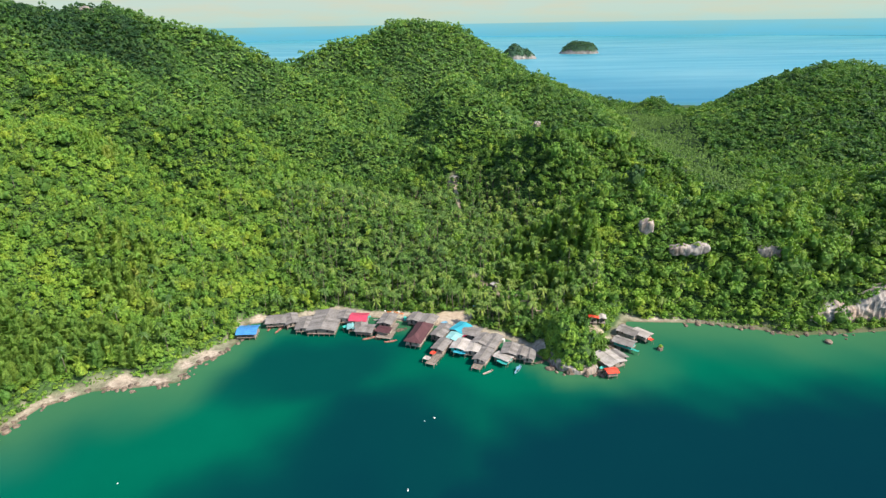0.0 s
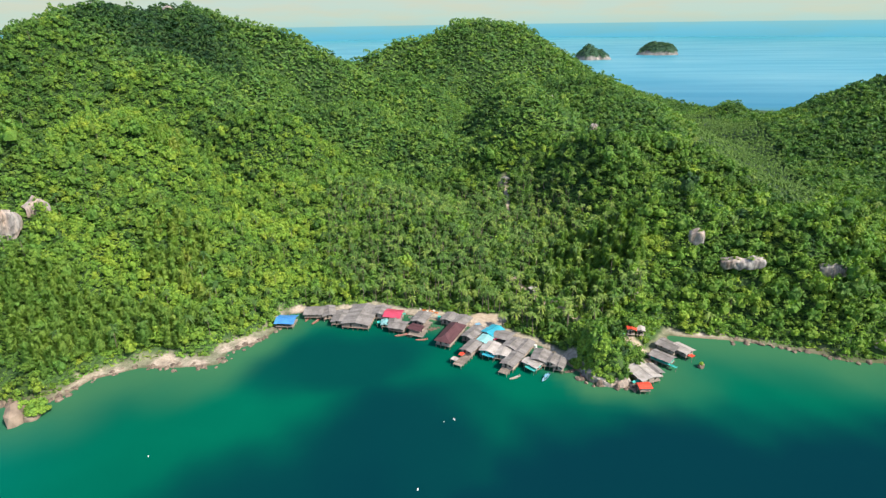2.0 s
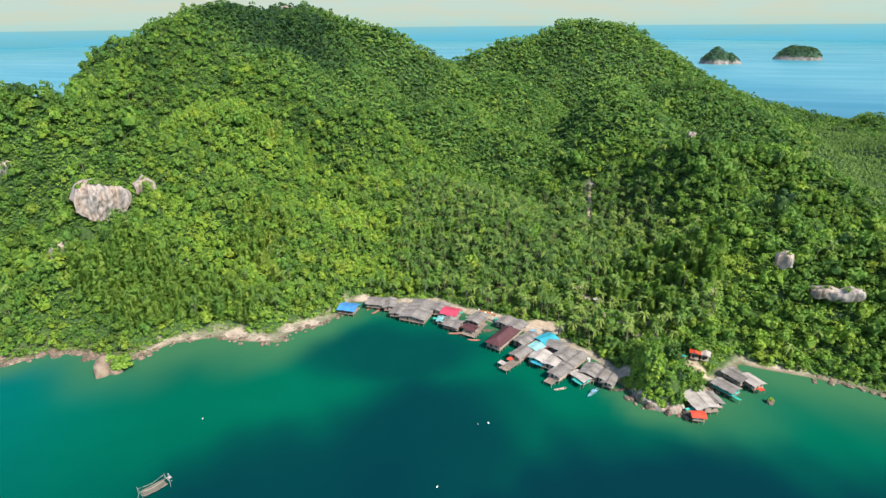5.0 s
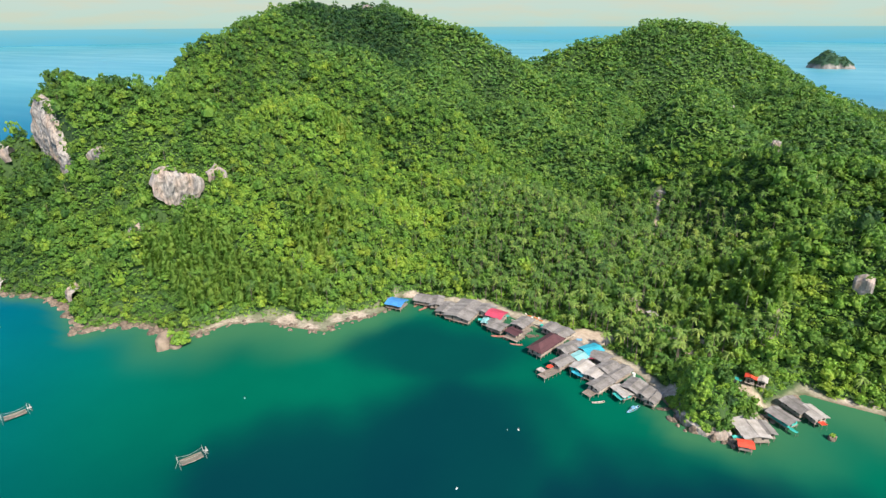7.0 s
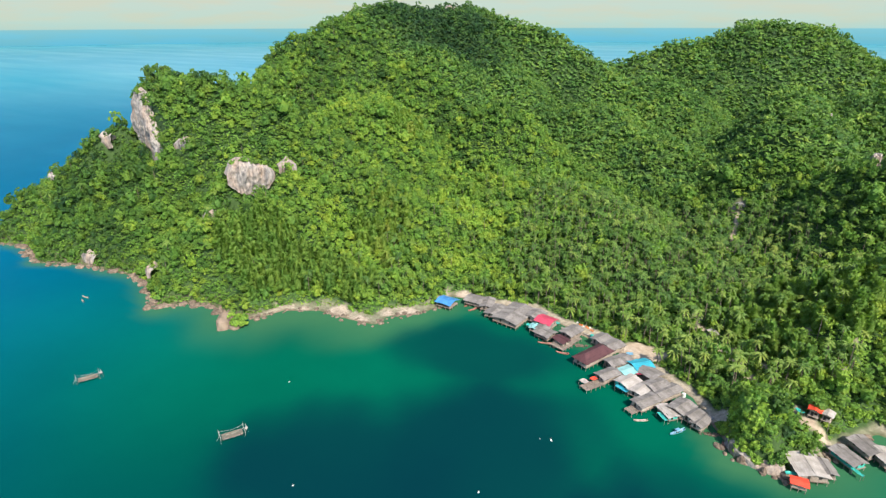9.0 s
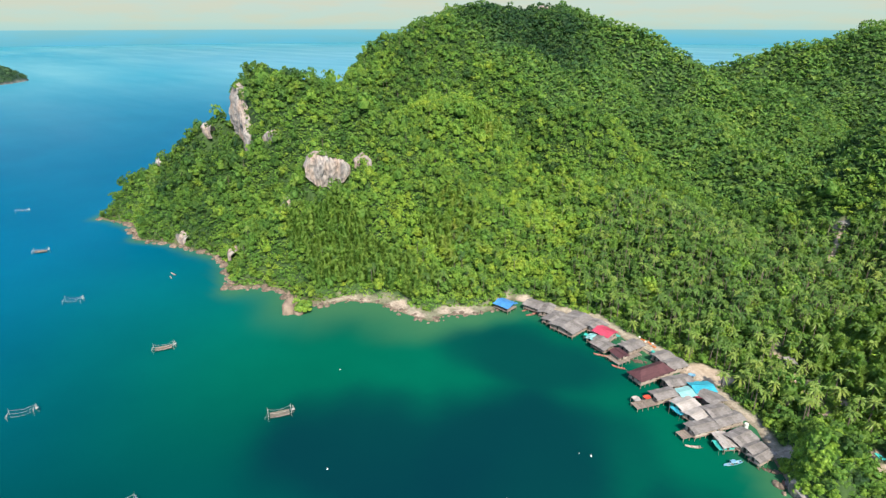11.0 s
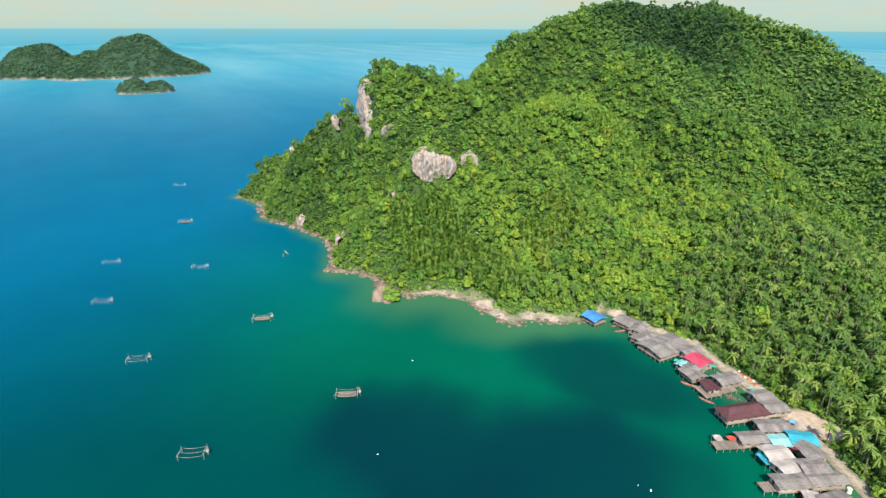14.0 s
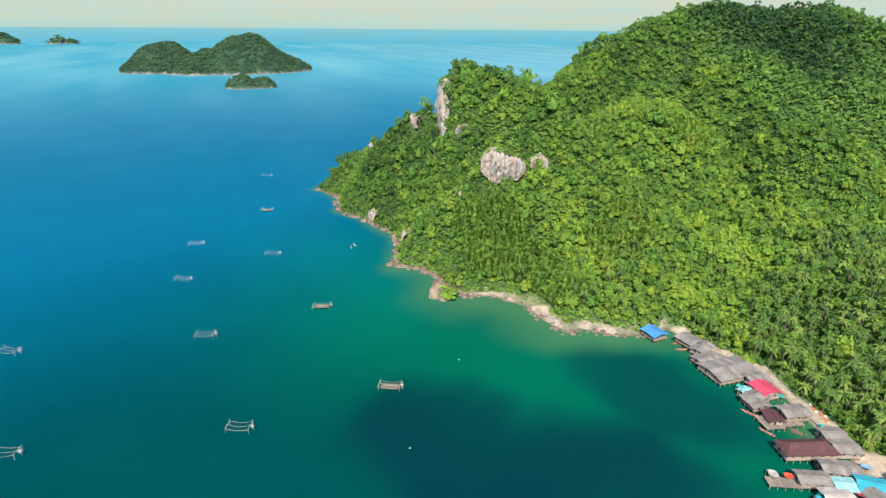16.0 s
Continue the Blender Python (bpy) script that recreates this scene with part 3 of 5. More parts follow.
def casuarina_crown(seed, rows=15):
    """A feathery spire of unit height: a ragged core and many rising sprays."""
    g = np.random.default_rng(seed)
    rings = np.array([0.04, 0.22, 0.45, 0.68, 0.88])
    a7 = np.linspace(0, 2 * np.pi, 8)[:-1]
    wide = np.array([0.10, 0.145, 0.12, 0.075, 0.03])
    core = np.concatenate([np.stack([w * k * np.cos(a7 + 0.4 * j), w * k * np.sin(a7 + 0.4 * j), z + g.uniform(-0.03, 0.03, 7)], 1) for j, (z, w) in enumerate(zip(rings, wide)) for k in [g.uniform(0.7, 1.3, 7)]] + [[[0, 0, 1.0]]])
    cf = [[j * 7 + q, j * 7 + (q + 1) % 7, j * 7 + 7 + (q + 1) % 7] for j in range(4) for q in range(7)] + [[j * 7 + q, j * 7 + 7 + (q + 1) % 7, j * 7 + 7 + q] for j in range(4) for q in range(7)] + [[28 + q, 28 + (q + 1) % 7, 35] for q in range(7)]
    out = [(core, np.array(cf))]
    for j in range(rows):
        k = 11 - j // 3
        t = g.uniform(0, 2 * np.pi, k)
        z = 0.08 + 0.86 * j / rows + g.uniform(-0.03, 0.03, k)
        rr = (0.2 * (1 - z) ** 0.6 * smooth(-0.2, 0.25, z) + 0.012) * g.uniform(0.75, 1.2, k)
        c = np.stack([rr * np.cos(t), rr * np.sin(t), z], 1)
        side = np.stack([-np.sin(t), np.cos(t), 0 * t], 1) * g.uniform(0.026, 0.045, (k, 1))
        lift = np.stack([0.95 * np.cos(t), 0.95 * np.sin(t), 0 * t + 0.8], 1) * g.uniform(0.05, 0.085, (k, 1))
        v = np.stack([c - side, c - lift, c + side, c + lift], 1).reshape(-1, 3)
        q = np.arange(k)[:, None] * 4
        out.append((v, np.concatenate([q + [0, 1, 2], q + [0, 2, 3]])))
    return join(out)


def scatter(x, y, z, size, tall, templates, tint):
    """All the crowns of a wood as one set of arrays."""
    g = np.random.default_rng(len(x))
    pick, turn = g.integers(0, len(templates), len(x)), g.uniform(0, 2 * np.pi, len(x))
    vs, fs, ts, o = [], [], [], 0
    for k, (tv, tf) in enumerate(templates):
        q = np.where(pick == k)[0]
        if not len(q):
            continue
        c, s = np.cos(turn[q])[:, None], np.sin(turn[q])[:, None]
        vx = (tv[None, :, 0] * c - tv[None, :, 1] * s) * size[q, None] + x[q, None]
        vy = (tv[None, :, 0] * s + tv[None, :, 1] * c) * size[q, None] + y[q, None]
        vz = tv[None, :, 2] * tall[q, None] + z[q, None]
        vs.append(np.stack([vx, vy, vz], 2).reshape(-1, 3))
        fs.append((tf[None] + (np.arange(len(q)) * len(tv))[:, None, None] + o).reshape(-1, 3))
        ts.append(np.clip((tint[q][:, None] + g.normal(0, 0.07, len(tv))[None]).ravel(), 0, 1))
        o += len(q) * len(tv)
    return np.concatenate(vs), np.concatenate(fs), np.concatenate(ts)


PLANTATION = [(160, 445), (212, 418), (238, 390), (262, 412), (252, 480), (252, 525), (264, 584), (281, 688), (292, 790), (287, 890), (255, 880), (225, 800), (197, 620), (177, 540)]
PALM_LAND = [(-62, 268), (-20, 262), (30, 248), (50, 250), (78, 262), (84, 292), (70, 330), (60, 390), (30, 440), (-60, 440), (-120, 390), (-95, 300)]
# rock faces: x, y, z of the middle, half sizes, turn
FACES = [(-427, 429, 110, 9, 6, 7, 0), (42, 516, 78, 4, 3, 5, 0), (75, 468, 62, 3, 3, 5, 0), (-345, 598, 157, 6, 4, 5, 0)]
# cliff walls: plan line as x, y, foot, brim; the rock faces to the right of the line's run; then how deep it goes back
CLIFFS = [
    ([(-392, 241, 64, 72), (-387, 239.5, 62, 88), (-378, 237.4, 60, 99), (-369, 235.5, 57, 99), (-360, 233.2, 55, 91), (-351, 230.8, 53, 84), (-342, 228.4, 51, 73), (-334, 226.4, 50, 65), (-330, 225.4, 52, 58)], 10),
    ([(-314, 226.5, 63, 68), (-306, 228.5, 60, 73), (-299, 231.5, 64, 71)], 7),
    ([(-237.5, 215, 55, 59), (-236.5, 218, 52, 66), (-235, 222, 48, 68), (-232, 231, 47, 66), (-229, 239, 51, 62), (-228, 243, 55, 58)], 9),
    ([(-228, 246, 57, 60), (-225.5, 252, 55, 64.5), (-224, 257, 57, 60)], 6),
    ([(-236.5, 194, 31, 37), (-234, 198, 30, 43), (-231, 202.5, 33, 41)], 6),
    ([(104, 287.2, 39.5, 42), (108, 286.4, 39, 44.5), (111.5, 286, 40, 42.5)], 5),
    ([(120, 283, 28.5, 29.5), (127, 281.5, 28, 31.5), (131, 281.2, 28.5, 30.2), (135, 281, 28.5, 32.5), (141, 281, 29.5, 31)], 5),
    ([(164, 277, 28, 30.5), (170, 275.4, 27.5, 33), (176, 274.8, 28, 31)], 5),
    ([(179, 247.5, -1, 6), (186, 248, -1, 11), (194, 249, -1, 13), (203, 250, -1, 11), (211, 250.5, -1, 17), (222, 251, -1, 23), (236, 250, -1, 25), (252, 248, -1, 20)], 8),
    ([(46.2, 222, -1, 1.5), (47.2, 218.5, -1, 3.5), (49.6, 214.6, -1, 5.5), (53, 211.8, -1, 3.5), (59, 210.8, -1, 2.2), (64.5, 211.4, -1, 4), (67.5, 213.5, -1, 2)], 3),
    ([(-410, 222.5, 57, 62), (-404, 221, 56, 68), (-400, 221.5, 56, 64), (-396, 223, 58, 66)], 4),
    ([(-427, 187, 33, 37), (-423, 186.5, 32, 41), (-419.5, 187, 33, 37)], 3),
    ([(-266, 171, -0.5, 8), (-261, 168.5, -0.5, 13), (-256, 167, -0.5, 10)], 5),
    ([(-330, 160, -0.5, 5), (-322, 160.5, -0.5, 9), (-315, 161, -0.5, 6)], 4),
]


def clear(x, y, d):
    """Where trees may stand: off the lanes, the beach, the village and the rock faces."""
    on_head = (x > 46) & (x < 72) & (y < 240)
    ok = (d > np.where(on_head, 0.8, np.where(x < -185, 1.6, np.where(x < -100, 3.6 + 4.5 * strand(x, y), 2.3)))) & ((beach(x, y) < 0.5) | on_head) & (near_line(LANE, x, y) > 2.1) & (near_line(TRACK, x, y) > 1.6) & (near_line(FOOTPATH, x, y) > 1.8) & (near_line(YARD, x, y) > 5.5)
    ok &= ~((x > -100) & (x < -40) & (d < 5)) & ~((x > -40) & (x < 44) & (d < 5.0)) & ~((x > 78) & (x < 100) & (d < 5))
    for cx, cy, cr in CLEARINGS:
        ok &= np.hypot(x - cx, y - cy) > cr
    for line, deep in CLIFFS:
        for (ax, ay, _, _), (bx, by, _, _) in zip(line[:-1], line[1:]):
            run = math.hypot(bx - ax, by - ay)
            along, below = ((x - ax) * (bx - ax) + (y - ay) * (by - ay)) / run, ((x - ax) * (by - ay) - (y - ay) * (bx - ax)) / run
            ok &= ~((along > -0.5) & (along < run + 0.5) & (below > -2) & (below < 1.6))
    for fx, fy, fz, sx, sy, sz, turn in FACES:
        ok &= ~((np.abs(x - fx) < sx * 0.75) & (y < fy + 1) & (y > fy - sy * 0.8 - 1))
    return ok


def plant(step, seed, box_):
    g = np.random.default_rng(seed)
    ax, ay = [q.ravel() for q in np.meshgrid(np.arange(box_[0], box_[1], step), np.arange(box_[2], box_[3], step))]
    ax, ay = ax + g.uniform(-0.45, 0.45, len(ax)) * step, ay + g.uniform(-0.45, 0.45, len(ay)) * step
    # the backs of the hills stay bare of trees past the ridges
    ridge = np.interp(ax, [-520, -430, -347, -200, -100, -28, 60, 200, 320, 430, 600, 880], [620, 690, 730, 790, 820, 840, 860, 980, 995, 780, 740, 700])
    keep = ay < ridge
    ax, ay = ax[keep], ay[keep]
    az, ad = land_height(ax, ay)
    keep = clear(ax, ay, ad)
    return ax[keep], ay[keep], az[keep], ad[keep], g


def forest(name, ob_label, category, arrays, mat):
    v, f, t = arrays
    ob = new(name, mesh_of(name, v, f, mat, False, tint=t))
    return tagged(ob, ob_label, category, kind="stuff")


NEAR_CROWNS = [leafy_crown(20 + k, 6 + k % 3, 7, 0.17) for k in range(10)]
FAR_CROWNS = [leafy_crown(60 + k, 4 + k % 2, 4, 0.27, heart=False) for k in range(10)]
SHRUBS = [leafy_crown(90 + k, 5, 5, 0.26) for k in range(5)]
PALMS = [palm_crown(120 + k) for k in range(6)]
GROVE_PALMS = [palm_crown(140 + k, 13, True) for k in range(6)]
SPIRES = [casuarina_crown(150 + k) for k in range(5)]


def casuarina_land(x, y):
    e = np.hypot((x + 175 - 0.5 * (y - 212)) / 40, (y - 212) / 28)
    e2 = np.hypot((x + 172 + 0.4 * (y - 278)) / 20, (y - 278) / 27)
    e3 = np.hypot((x - 58) / 30, (y - 306) / 42)
    e4 = np.hypot((x + 227) / 9, (y - 378) / 17)
    return 0.95 * smooth(1.15, 0.8, e + 0.2 * wobble(x, y, 12)) + 0.5 * smooth(1.2, 0.6, e2 + 0.25 * wobble(x, y, 10)) + 0.42 * smooth(1.2, 0.6, e3) + 0.5 * smooth(1.2, 0.6, e4)


def wood_tint(x, y, g, k=0.17):
    # tint also carries sunlit western slopes and the eastern hill's shaded side
    t = 0.53 - 0.12 * smooth(-190, -260, x) * smooth(330, 270, y) + 0.06 * smooth(430, 520, y) + 0.17 * smooth(-30, -120, x) * smooth(-340, -250, x) * smooth(470, 380, y) + 0.07 * smooth(40, 110, x) * smooth(380, 320, y) - 0.14 * smooth(260, 330, x) + 0.16 * wobble(x, y, 45, 8) + 0.12 * wobble(x, y, 17, 6) + g.normal(0, k, len(x))
    # lime-green patches: vines, and brighter trees behind the village
    lime_patches = np.max([smooth(1.1, 0.5, np.hypot((x - a) / rx, (y - b) / ry)) for a, b, rx, ry in ((-165, 252, 18, 14), (-115, 286, 20, 16), (-195, 262, 14, 10), (-76, 278, 12, 8), (-150, 330, 30, 22), (96, 262, 26, 16), (70, 262, 16, 10), (74, 296, 40, 34), (-40, 300, 12, 9), (-20, 340, 14, 10))], 0)
    # cloud shade over the western summit, put into the tree tint
    summit_shade = smooth(1.2, 0.6, np.hypot((x + 330) / 95, (y - 560) / 75))
    return np.clip(t + 0.32 * lime_patches - 0.46 * summit_shade, 0.02, 1)


def canopy_sheet(name, label, step, cell, x0, x1, y0, y1, mat, high, spread):
    """The closed lower canopy: leaf sprays following small domes over the ground, without the lanes, rocks and beaches."""
    cx, cy = np.arange(x0, x1, step), np.arange(y0, y1, step)
    qx, qy = [a_.ravel() for a_ in np.meshgrid(cx, cy)]
    gg = np.random.default_rng(int(step * 100))
    qx, qy = qx + gg.uniform(-0.3, 0.3, len(qx)) * step, qy + gg.uniform(-0.3, 0.3, len(qy)) * step
    qz, qd = land_height(qx, qy)
    mx, my = int((x1 - x0) / cell) + 3, int((y1 - y0) / cell) + 3
    jx, jy, jt, jh = gg.uniform(0, 1, (mx, my)), gg.uniform(0, 1, (mx, my)), gg.normal(0, 0.2, (mx, my)), gg.uniform(0.45, 1.0, (mx, my))
    ci, cj = ((qx - x0) / cell).astype(int) + 1, ((qy - y0) / cell).astype(int) + 1
    best, shade = np.zeros(len(qx)), np.zeros(len(qx))
    for di in (-1, 0, 1):
        for dj in (-1, 0, 1):
            a_, b_ = np.clip(ci + di, 0, mx - 1), np.clip(cj + dj, 0, my - 1)
            r2 = ((x0 + (a_ - 1 + jx[a_, b_]) * cell - qx) ** 2 + (y0 + (b_ - 1 + jy[a_, b_]) * cell - qy) ** 2) / cell ** 2
            hgt = jh[a_, b_] * np.sqrt(np.maximum(0, 1 - r2 / 0.9))
            shade = np.where(hgt > best, jt[a_, b_], shade)
            best = np.maximum(best, hgt)
    ridge = np.interp(qx, [-520, -430, -347, -200, -100, -28, 60, 200, 320, 430, 600, 880], [620, 690, 730, 790, 820, 840, 860, 980, 995, 780, 740, 700])
    ok = clear(qx, qy, qd) & (qy < ridge) & ~area(PLANTATION, qx, qy)
    palms = area(PALM_LAND, qx, qy)
    qz = qz + best * cell * high * smooth(6, 22, qd) * np.where(palms, 0.45, 1.0) + 0.25 + gg.uniform(-0.25, 0.25, len(qx)) * step
    # tint set below the crowns' for the shadowed look of gaps between trees
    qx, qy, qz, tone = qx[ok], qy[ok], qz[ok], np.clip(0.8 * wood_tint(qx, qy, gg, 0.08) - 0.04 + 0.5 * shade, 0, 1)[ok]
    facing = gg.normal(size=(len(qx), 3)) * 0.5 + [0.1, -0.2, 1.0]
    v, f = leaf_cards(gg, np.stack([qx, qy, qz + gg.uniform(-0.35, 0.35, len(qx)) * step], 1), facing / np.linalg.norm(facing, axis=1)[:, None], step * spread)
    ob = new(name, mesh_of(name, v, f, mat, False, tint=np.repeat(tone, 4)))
    tagged(ob, label, "forest", kind="stuff")


canopy_sheet("understorey", "closed lower canopy of green bushes and saplings on the slopes", 1.25, 4.0, -470, 330, 128, 472, LEAF, 0.7, 0.88)
canopy_sheet("hill_understorey", "closed lower canopy of green trees on farther hills", 2.2, 4.9, -600, 700, 469, 965, HAZED_LEAF, 0.7, 1.08)

# the near slopes
x, y, z, d, g = plant(4.15, 1, (-470, 330, 128, 470))
inland = ~area(PLANTATION, x, y)
x, y, z, d = x[inland], y[inland], z[inland], d[inland]
bare = ((casuarina_land(x, y) > 0.6) & (d > 13) & (g.uniform(size=len(x)) < 0.6)) | ((g.uniform(size=len(x)) < 0.5) & area(PALM_LAND, x, y) & ~((x > 44) & (x < 72) & (y < 250)))
wide = ~bare
size = np.clip(g.lognormal(0.97, 0.3, len(x)), 1.4, 5.6) * np.where(d < 10, 0.8, 1.0) * np.where(x > 84, 1.2, 1.0) * np.where(g.uniform(size=len(x)) < 0.04, 1.5, 1.0)
tall = size * g.uniform(0.8, 1.6, len(x))
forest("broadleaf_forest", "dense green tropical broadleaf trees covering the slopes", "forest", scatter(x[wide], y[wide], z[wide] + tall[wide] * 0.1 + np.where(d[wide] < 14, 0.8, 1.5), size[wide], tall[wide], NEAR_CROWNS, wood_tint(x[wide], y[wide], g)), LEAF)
sx_, sy2, sz_, sd_, g = plant(2.9, 33, (-430, 330, 128, 320))
rise_ = np.hypot(land_height(sx_ + 2, sy2)[0] - sz_, land_height(sx_, sy2 + 2)[0] - sz_) / 2
steep_ = (rise_ > np.where(sx_ > 84, 0.7, 0.95)) & (sd_ > 2.5) & ((sx_ < -200) | (sx_ > 84))
ss_ = g.uniform(1.2, 2.6, len(sx_))
forest("scarp_trees", "small green trees clinging to the steepest slopes", "forest", scatter(sx_[steep_], sy2[steep_], sz_[steep_] + 0.3, ss_[steep_], ss_[steep_] * 1.1, FAR_CROWNS, wood_tint(sx_[steep_], sy2[steep_], g)), LEAF)
hx_, hy2, hz_, hd_, g = plant(3.1, 31, (44, 80, 208, 250))
fx_, fy_ = g.uniform(46.6, 71, 130), g.uniform(210.6, 231, 130)
fz_, fd_ = land_height(fx_, fy_)
flank = (fd_ > 0.5) & (fd_ < 7.5)
hx_, hy2, hz_ = np.concatenate([hx_, fx_[flank]]), np.concatenate([hy2, fy_[flank]]), np.concatenate([hz_, fz_[flank]])
hs_ = np.clip(g.lognormal(0.85, 0.3, len(hx_)), 1.5, 4.2)
hs_[-int(flank.sum()):] = g.uniform(1.3, 2.6, int(flank.sum()))
kit = []
for k, (cv, cf) in enumerate([broad_crown(300 + j, 7, 22, 0.15) for j in range(5)]):
    tv, tf = trunk_shell(1.0, 0.06, 0.03, 0.0, 6, 2, -0.4)
    kit.append((mesh_of("trunk", tv, tf, BARK, True), mesh_of("crown", cv, cf, LEAF, False, tint=np.clip(0.68 + 0.1 * k + g.normal(0, 0.1, len(cv)), 0, 1))))
for k in range(70):
    q_ = k / 69 * 4
    j_ = min(int(q_), 3)
    (ax_, ay_), (bx_, by_) = BAY[28 + j_], BAY[29 + j_]
    bx_, by_ = ax_ + (bx_ - ax_) * (q_ - j_), ay_ + (by_ - ay_) * (q_ - j_)
    inx, iny = 58 - bx_, 227 - by_
    ln_ = math.hypot(inx, iny)
    st_ = g.uniform(0.6, 5.0)
    bx_, by_ = bx_ + inx / ln_ * st_, by_ + iny / ln_ * st_
    hx_, hy2, hz_, hs_ = np.append(hx_, bx_), np.append(hy2, by_), np.append(hz_, land_height([bx_], [by_])[0][0]), np.append(hs_, g.uniform(1.1, 1.9))
fits = (hx_ < 62) & ~((hx_ > 64) & (hy2 > 231))
hx_, hy2, hz_, hs_ = hx_[fits], hy2[fits], hz_[fits], hs_[fits] * np.where(hx_[fits] > 58, 0.68, 0.9)
for k in range(len(hx_)):
    tree = thing("tree", pose(hx_[k], hy2[k], hz_[k] - 0.3, 0, 0, g.uniform(0, 360)), "leafy green tree growing on the rocky head", "tree", "trees on the rocky head")
    for nm, me in zip(("trunk", "crown"), kit[k % 5]):
        ob = new(nm, me)
        ob.parent = tree
        ob.matrix_basis = Matrix.Diagonal((hs_[k], hs_[k], hs_[k] * 1.35, 1))
for k, (qx, qy, qz) in enumerate(((-174, 167, 2.6), (-172, 170, 2.2), (-176, 170, 2.6), (-171, 166, 1.6), (-177.5, 166, 4.6), (-174.5, 172.5, 2.0), (-172, 165, 2.4), (-170, 168, 1.2), (99.7, 230, 1.2))):
    bush = thing("bush", pose(qx, qy, qz, 0, 0, 70 * k), "low green bush growing on a shore rock", "bush", "bushes on the shore rock")
    ob = new("crown", kit[k % 5][1])
    ob.parent = bush
    ob.matrix_basis = Matrix.Diagonal((2.4, 2.4, 1.9, 1) if qx < 0 else (1.1, 1.1, 1.2, 1))
    ob = new("trunk", kit[k % 5][0])
    ob.parent = bush
    ob.matrix_basis = Matrix.Diagonal((2.4, 2.4, 1.9, 1) if qx < 0 else (1.1, 1.1, 1.2, 1))
cx_, cy_, cz_, cd_, g = plant(3.3, 21, (-300, 110, 165, 400))
stand = g.uniform(size=len(cx_)) < casuarina_land(cx_, cy_) * 0.85 * smooth(8, 16, cd_ + 3 * wobble(cx_, cy_, 9))
x, y, z = cx_[stand], cy_[stand], cz_[stand]
ch = g.uniform(8, 14.5, len(x))
forest("casuarina_stand", "olive feathery casuarina trees in a tall stand", "forest", scatter(x, y, z - 0.5, ch * 1.25, ch, SPIRES, np.clip(g.normal(0.3, 0.13, len(x)) + 0.25 * smooth(240, 262, y) * (x < 0), 0, 1)), CASUARINA_LEAF)
px, py, pz, pd_, g = plant(4.1, 22, (-480, 330, 128, 450))
palm = g.uniform(size=len(px)) < 0.72 * area(PALM_LAND, px, py) * (1 - 0.8 * (casuarina_land(px, py) > 0.3)) + 0.03 + 0.10 * (py < 400) * (px > -170) * (px < -60)
palm &= ~((px > 44) & (px < 72) & (py < 250)) & ~area(PLANTATION, px, py)
px, py, pz = px[palm], py[palm], pz[palm]
ph = g.uniform(5.5, 12.5, len(px))
ps = g.uniform(0.68, 1.22, len(px))
single = (py < 290) & (px > -62) & (px < 60)
single &= np.cumsum(single) <= 230
far = ~single
forest("palm_grove", "coconut palms with arching fronds in the valley", "palm grove", scatter(px[far], py[far], pz[far] + ph[far], ps[far], ps[far], GROVE_PALMS, np.clip(g.normal(0.45, 0.25, far.sum()) + 0.3 * smooth(10, 45, px[far]), 0, 1)), PALM_LEAF)
stem = [trunk_shell(1.0, 0.5, 0.3, 0.0, 5, 1, -0.1)]
forest("palm_stems", "slender grey palm stems of the grove", "palm grove", scatter(px[far], py[far], pz[far], np.full(far.sum(), 0.36), ph[far], stem, np.full(far.sum(), 0.5)), BARK)
# palms round the village, one by one
kit = []
for k, (cv, cf) in enumerate(PALMS):
    tv, tf = trunk_shell(10.0, 0.24, 0.13, 0.0, 6, 4)
    kit.append((mesh_of("trunk", tv, tf, BARK, True), mesh_of("crown", cv, cf, PALM_LEAF, False, tint=np.full(len(cv), 0.32 + 0.13 * k))))
for k in np.where(single)[0]:
    tree = thing("palm_tree", Matrix.Translation((px[k], py[k], pz[k])) @ pose(0, 0, 0, g.uniform(-5, 5), g.uniform(-5, 5), g.uniform(0, 360)), "coconut palm with arching fronds on a slender grey trunk", "palm tree", "palms round the village")
    tm, cm = kit[3 + k % 3 if px[k] > 8 else k % len(kit)]
    stem_ob, crown_ob = new("trunk", tm), new("crown", cm)
    for o in (stem_ob, crown_ob):
        o.parent = tree
    stem_ob.matrix_basis = Matrix.Diagonal((1, 1, ph[k] / 10, 1))
    crown_ob.matrix_basis = Matrix.Translation((0, 0, ph[k])) @ Matrix.Diagonal((ps[k],) * 3 + (1,))
# undergrowth along the shore and between the palms
ux, uy, uz, ud, g = plant(3.2, 5, (-430, 260, 128, 330))
low = ((ud < np.where(ux < -185, 14, 9 + 7 * strand(ux, uy))) | area(PALM_LAND, ux, uy)) & (g.uniform(size=len(ux)) < 0.9)
us = g.uniform(1.0, 2.3, len(ux))
forest("undergrowth", "low green bushes along the shore and under the palms", "bushes", scatter(ux[low], uy[low], uz[low] - 0.3, us[low], us[low] * 0.9, SHRUBS, wood_tint(ux[low], uy[low], g)), LEAF)
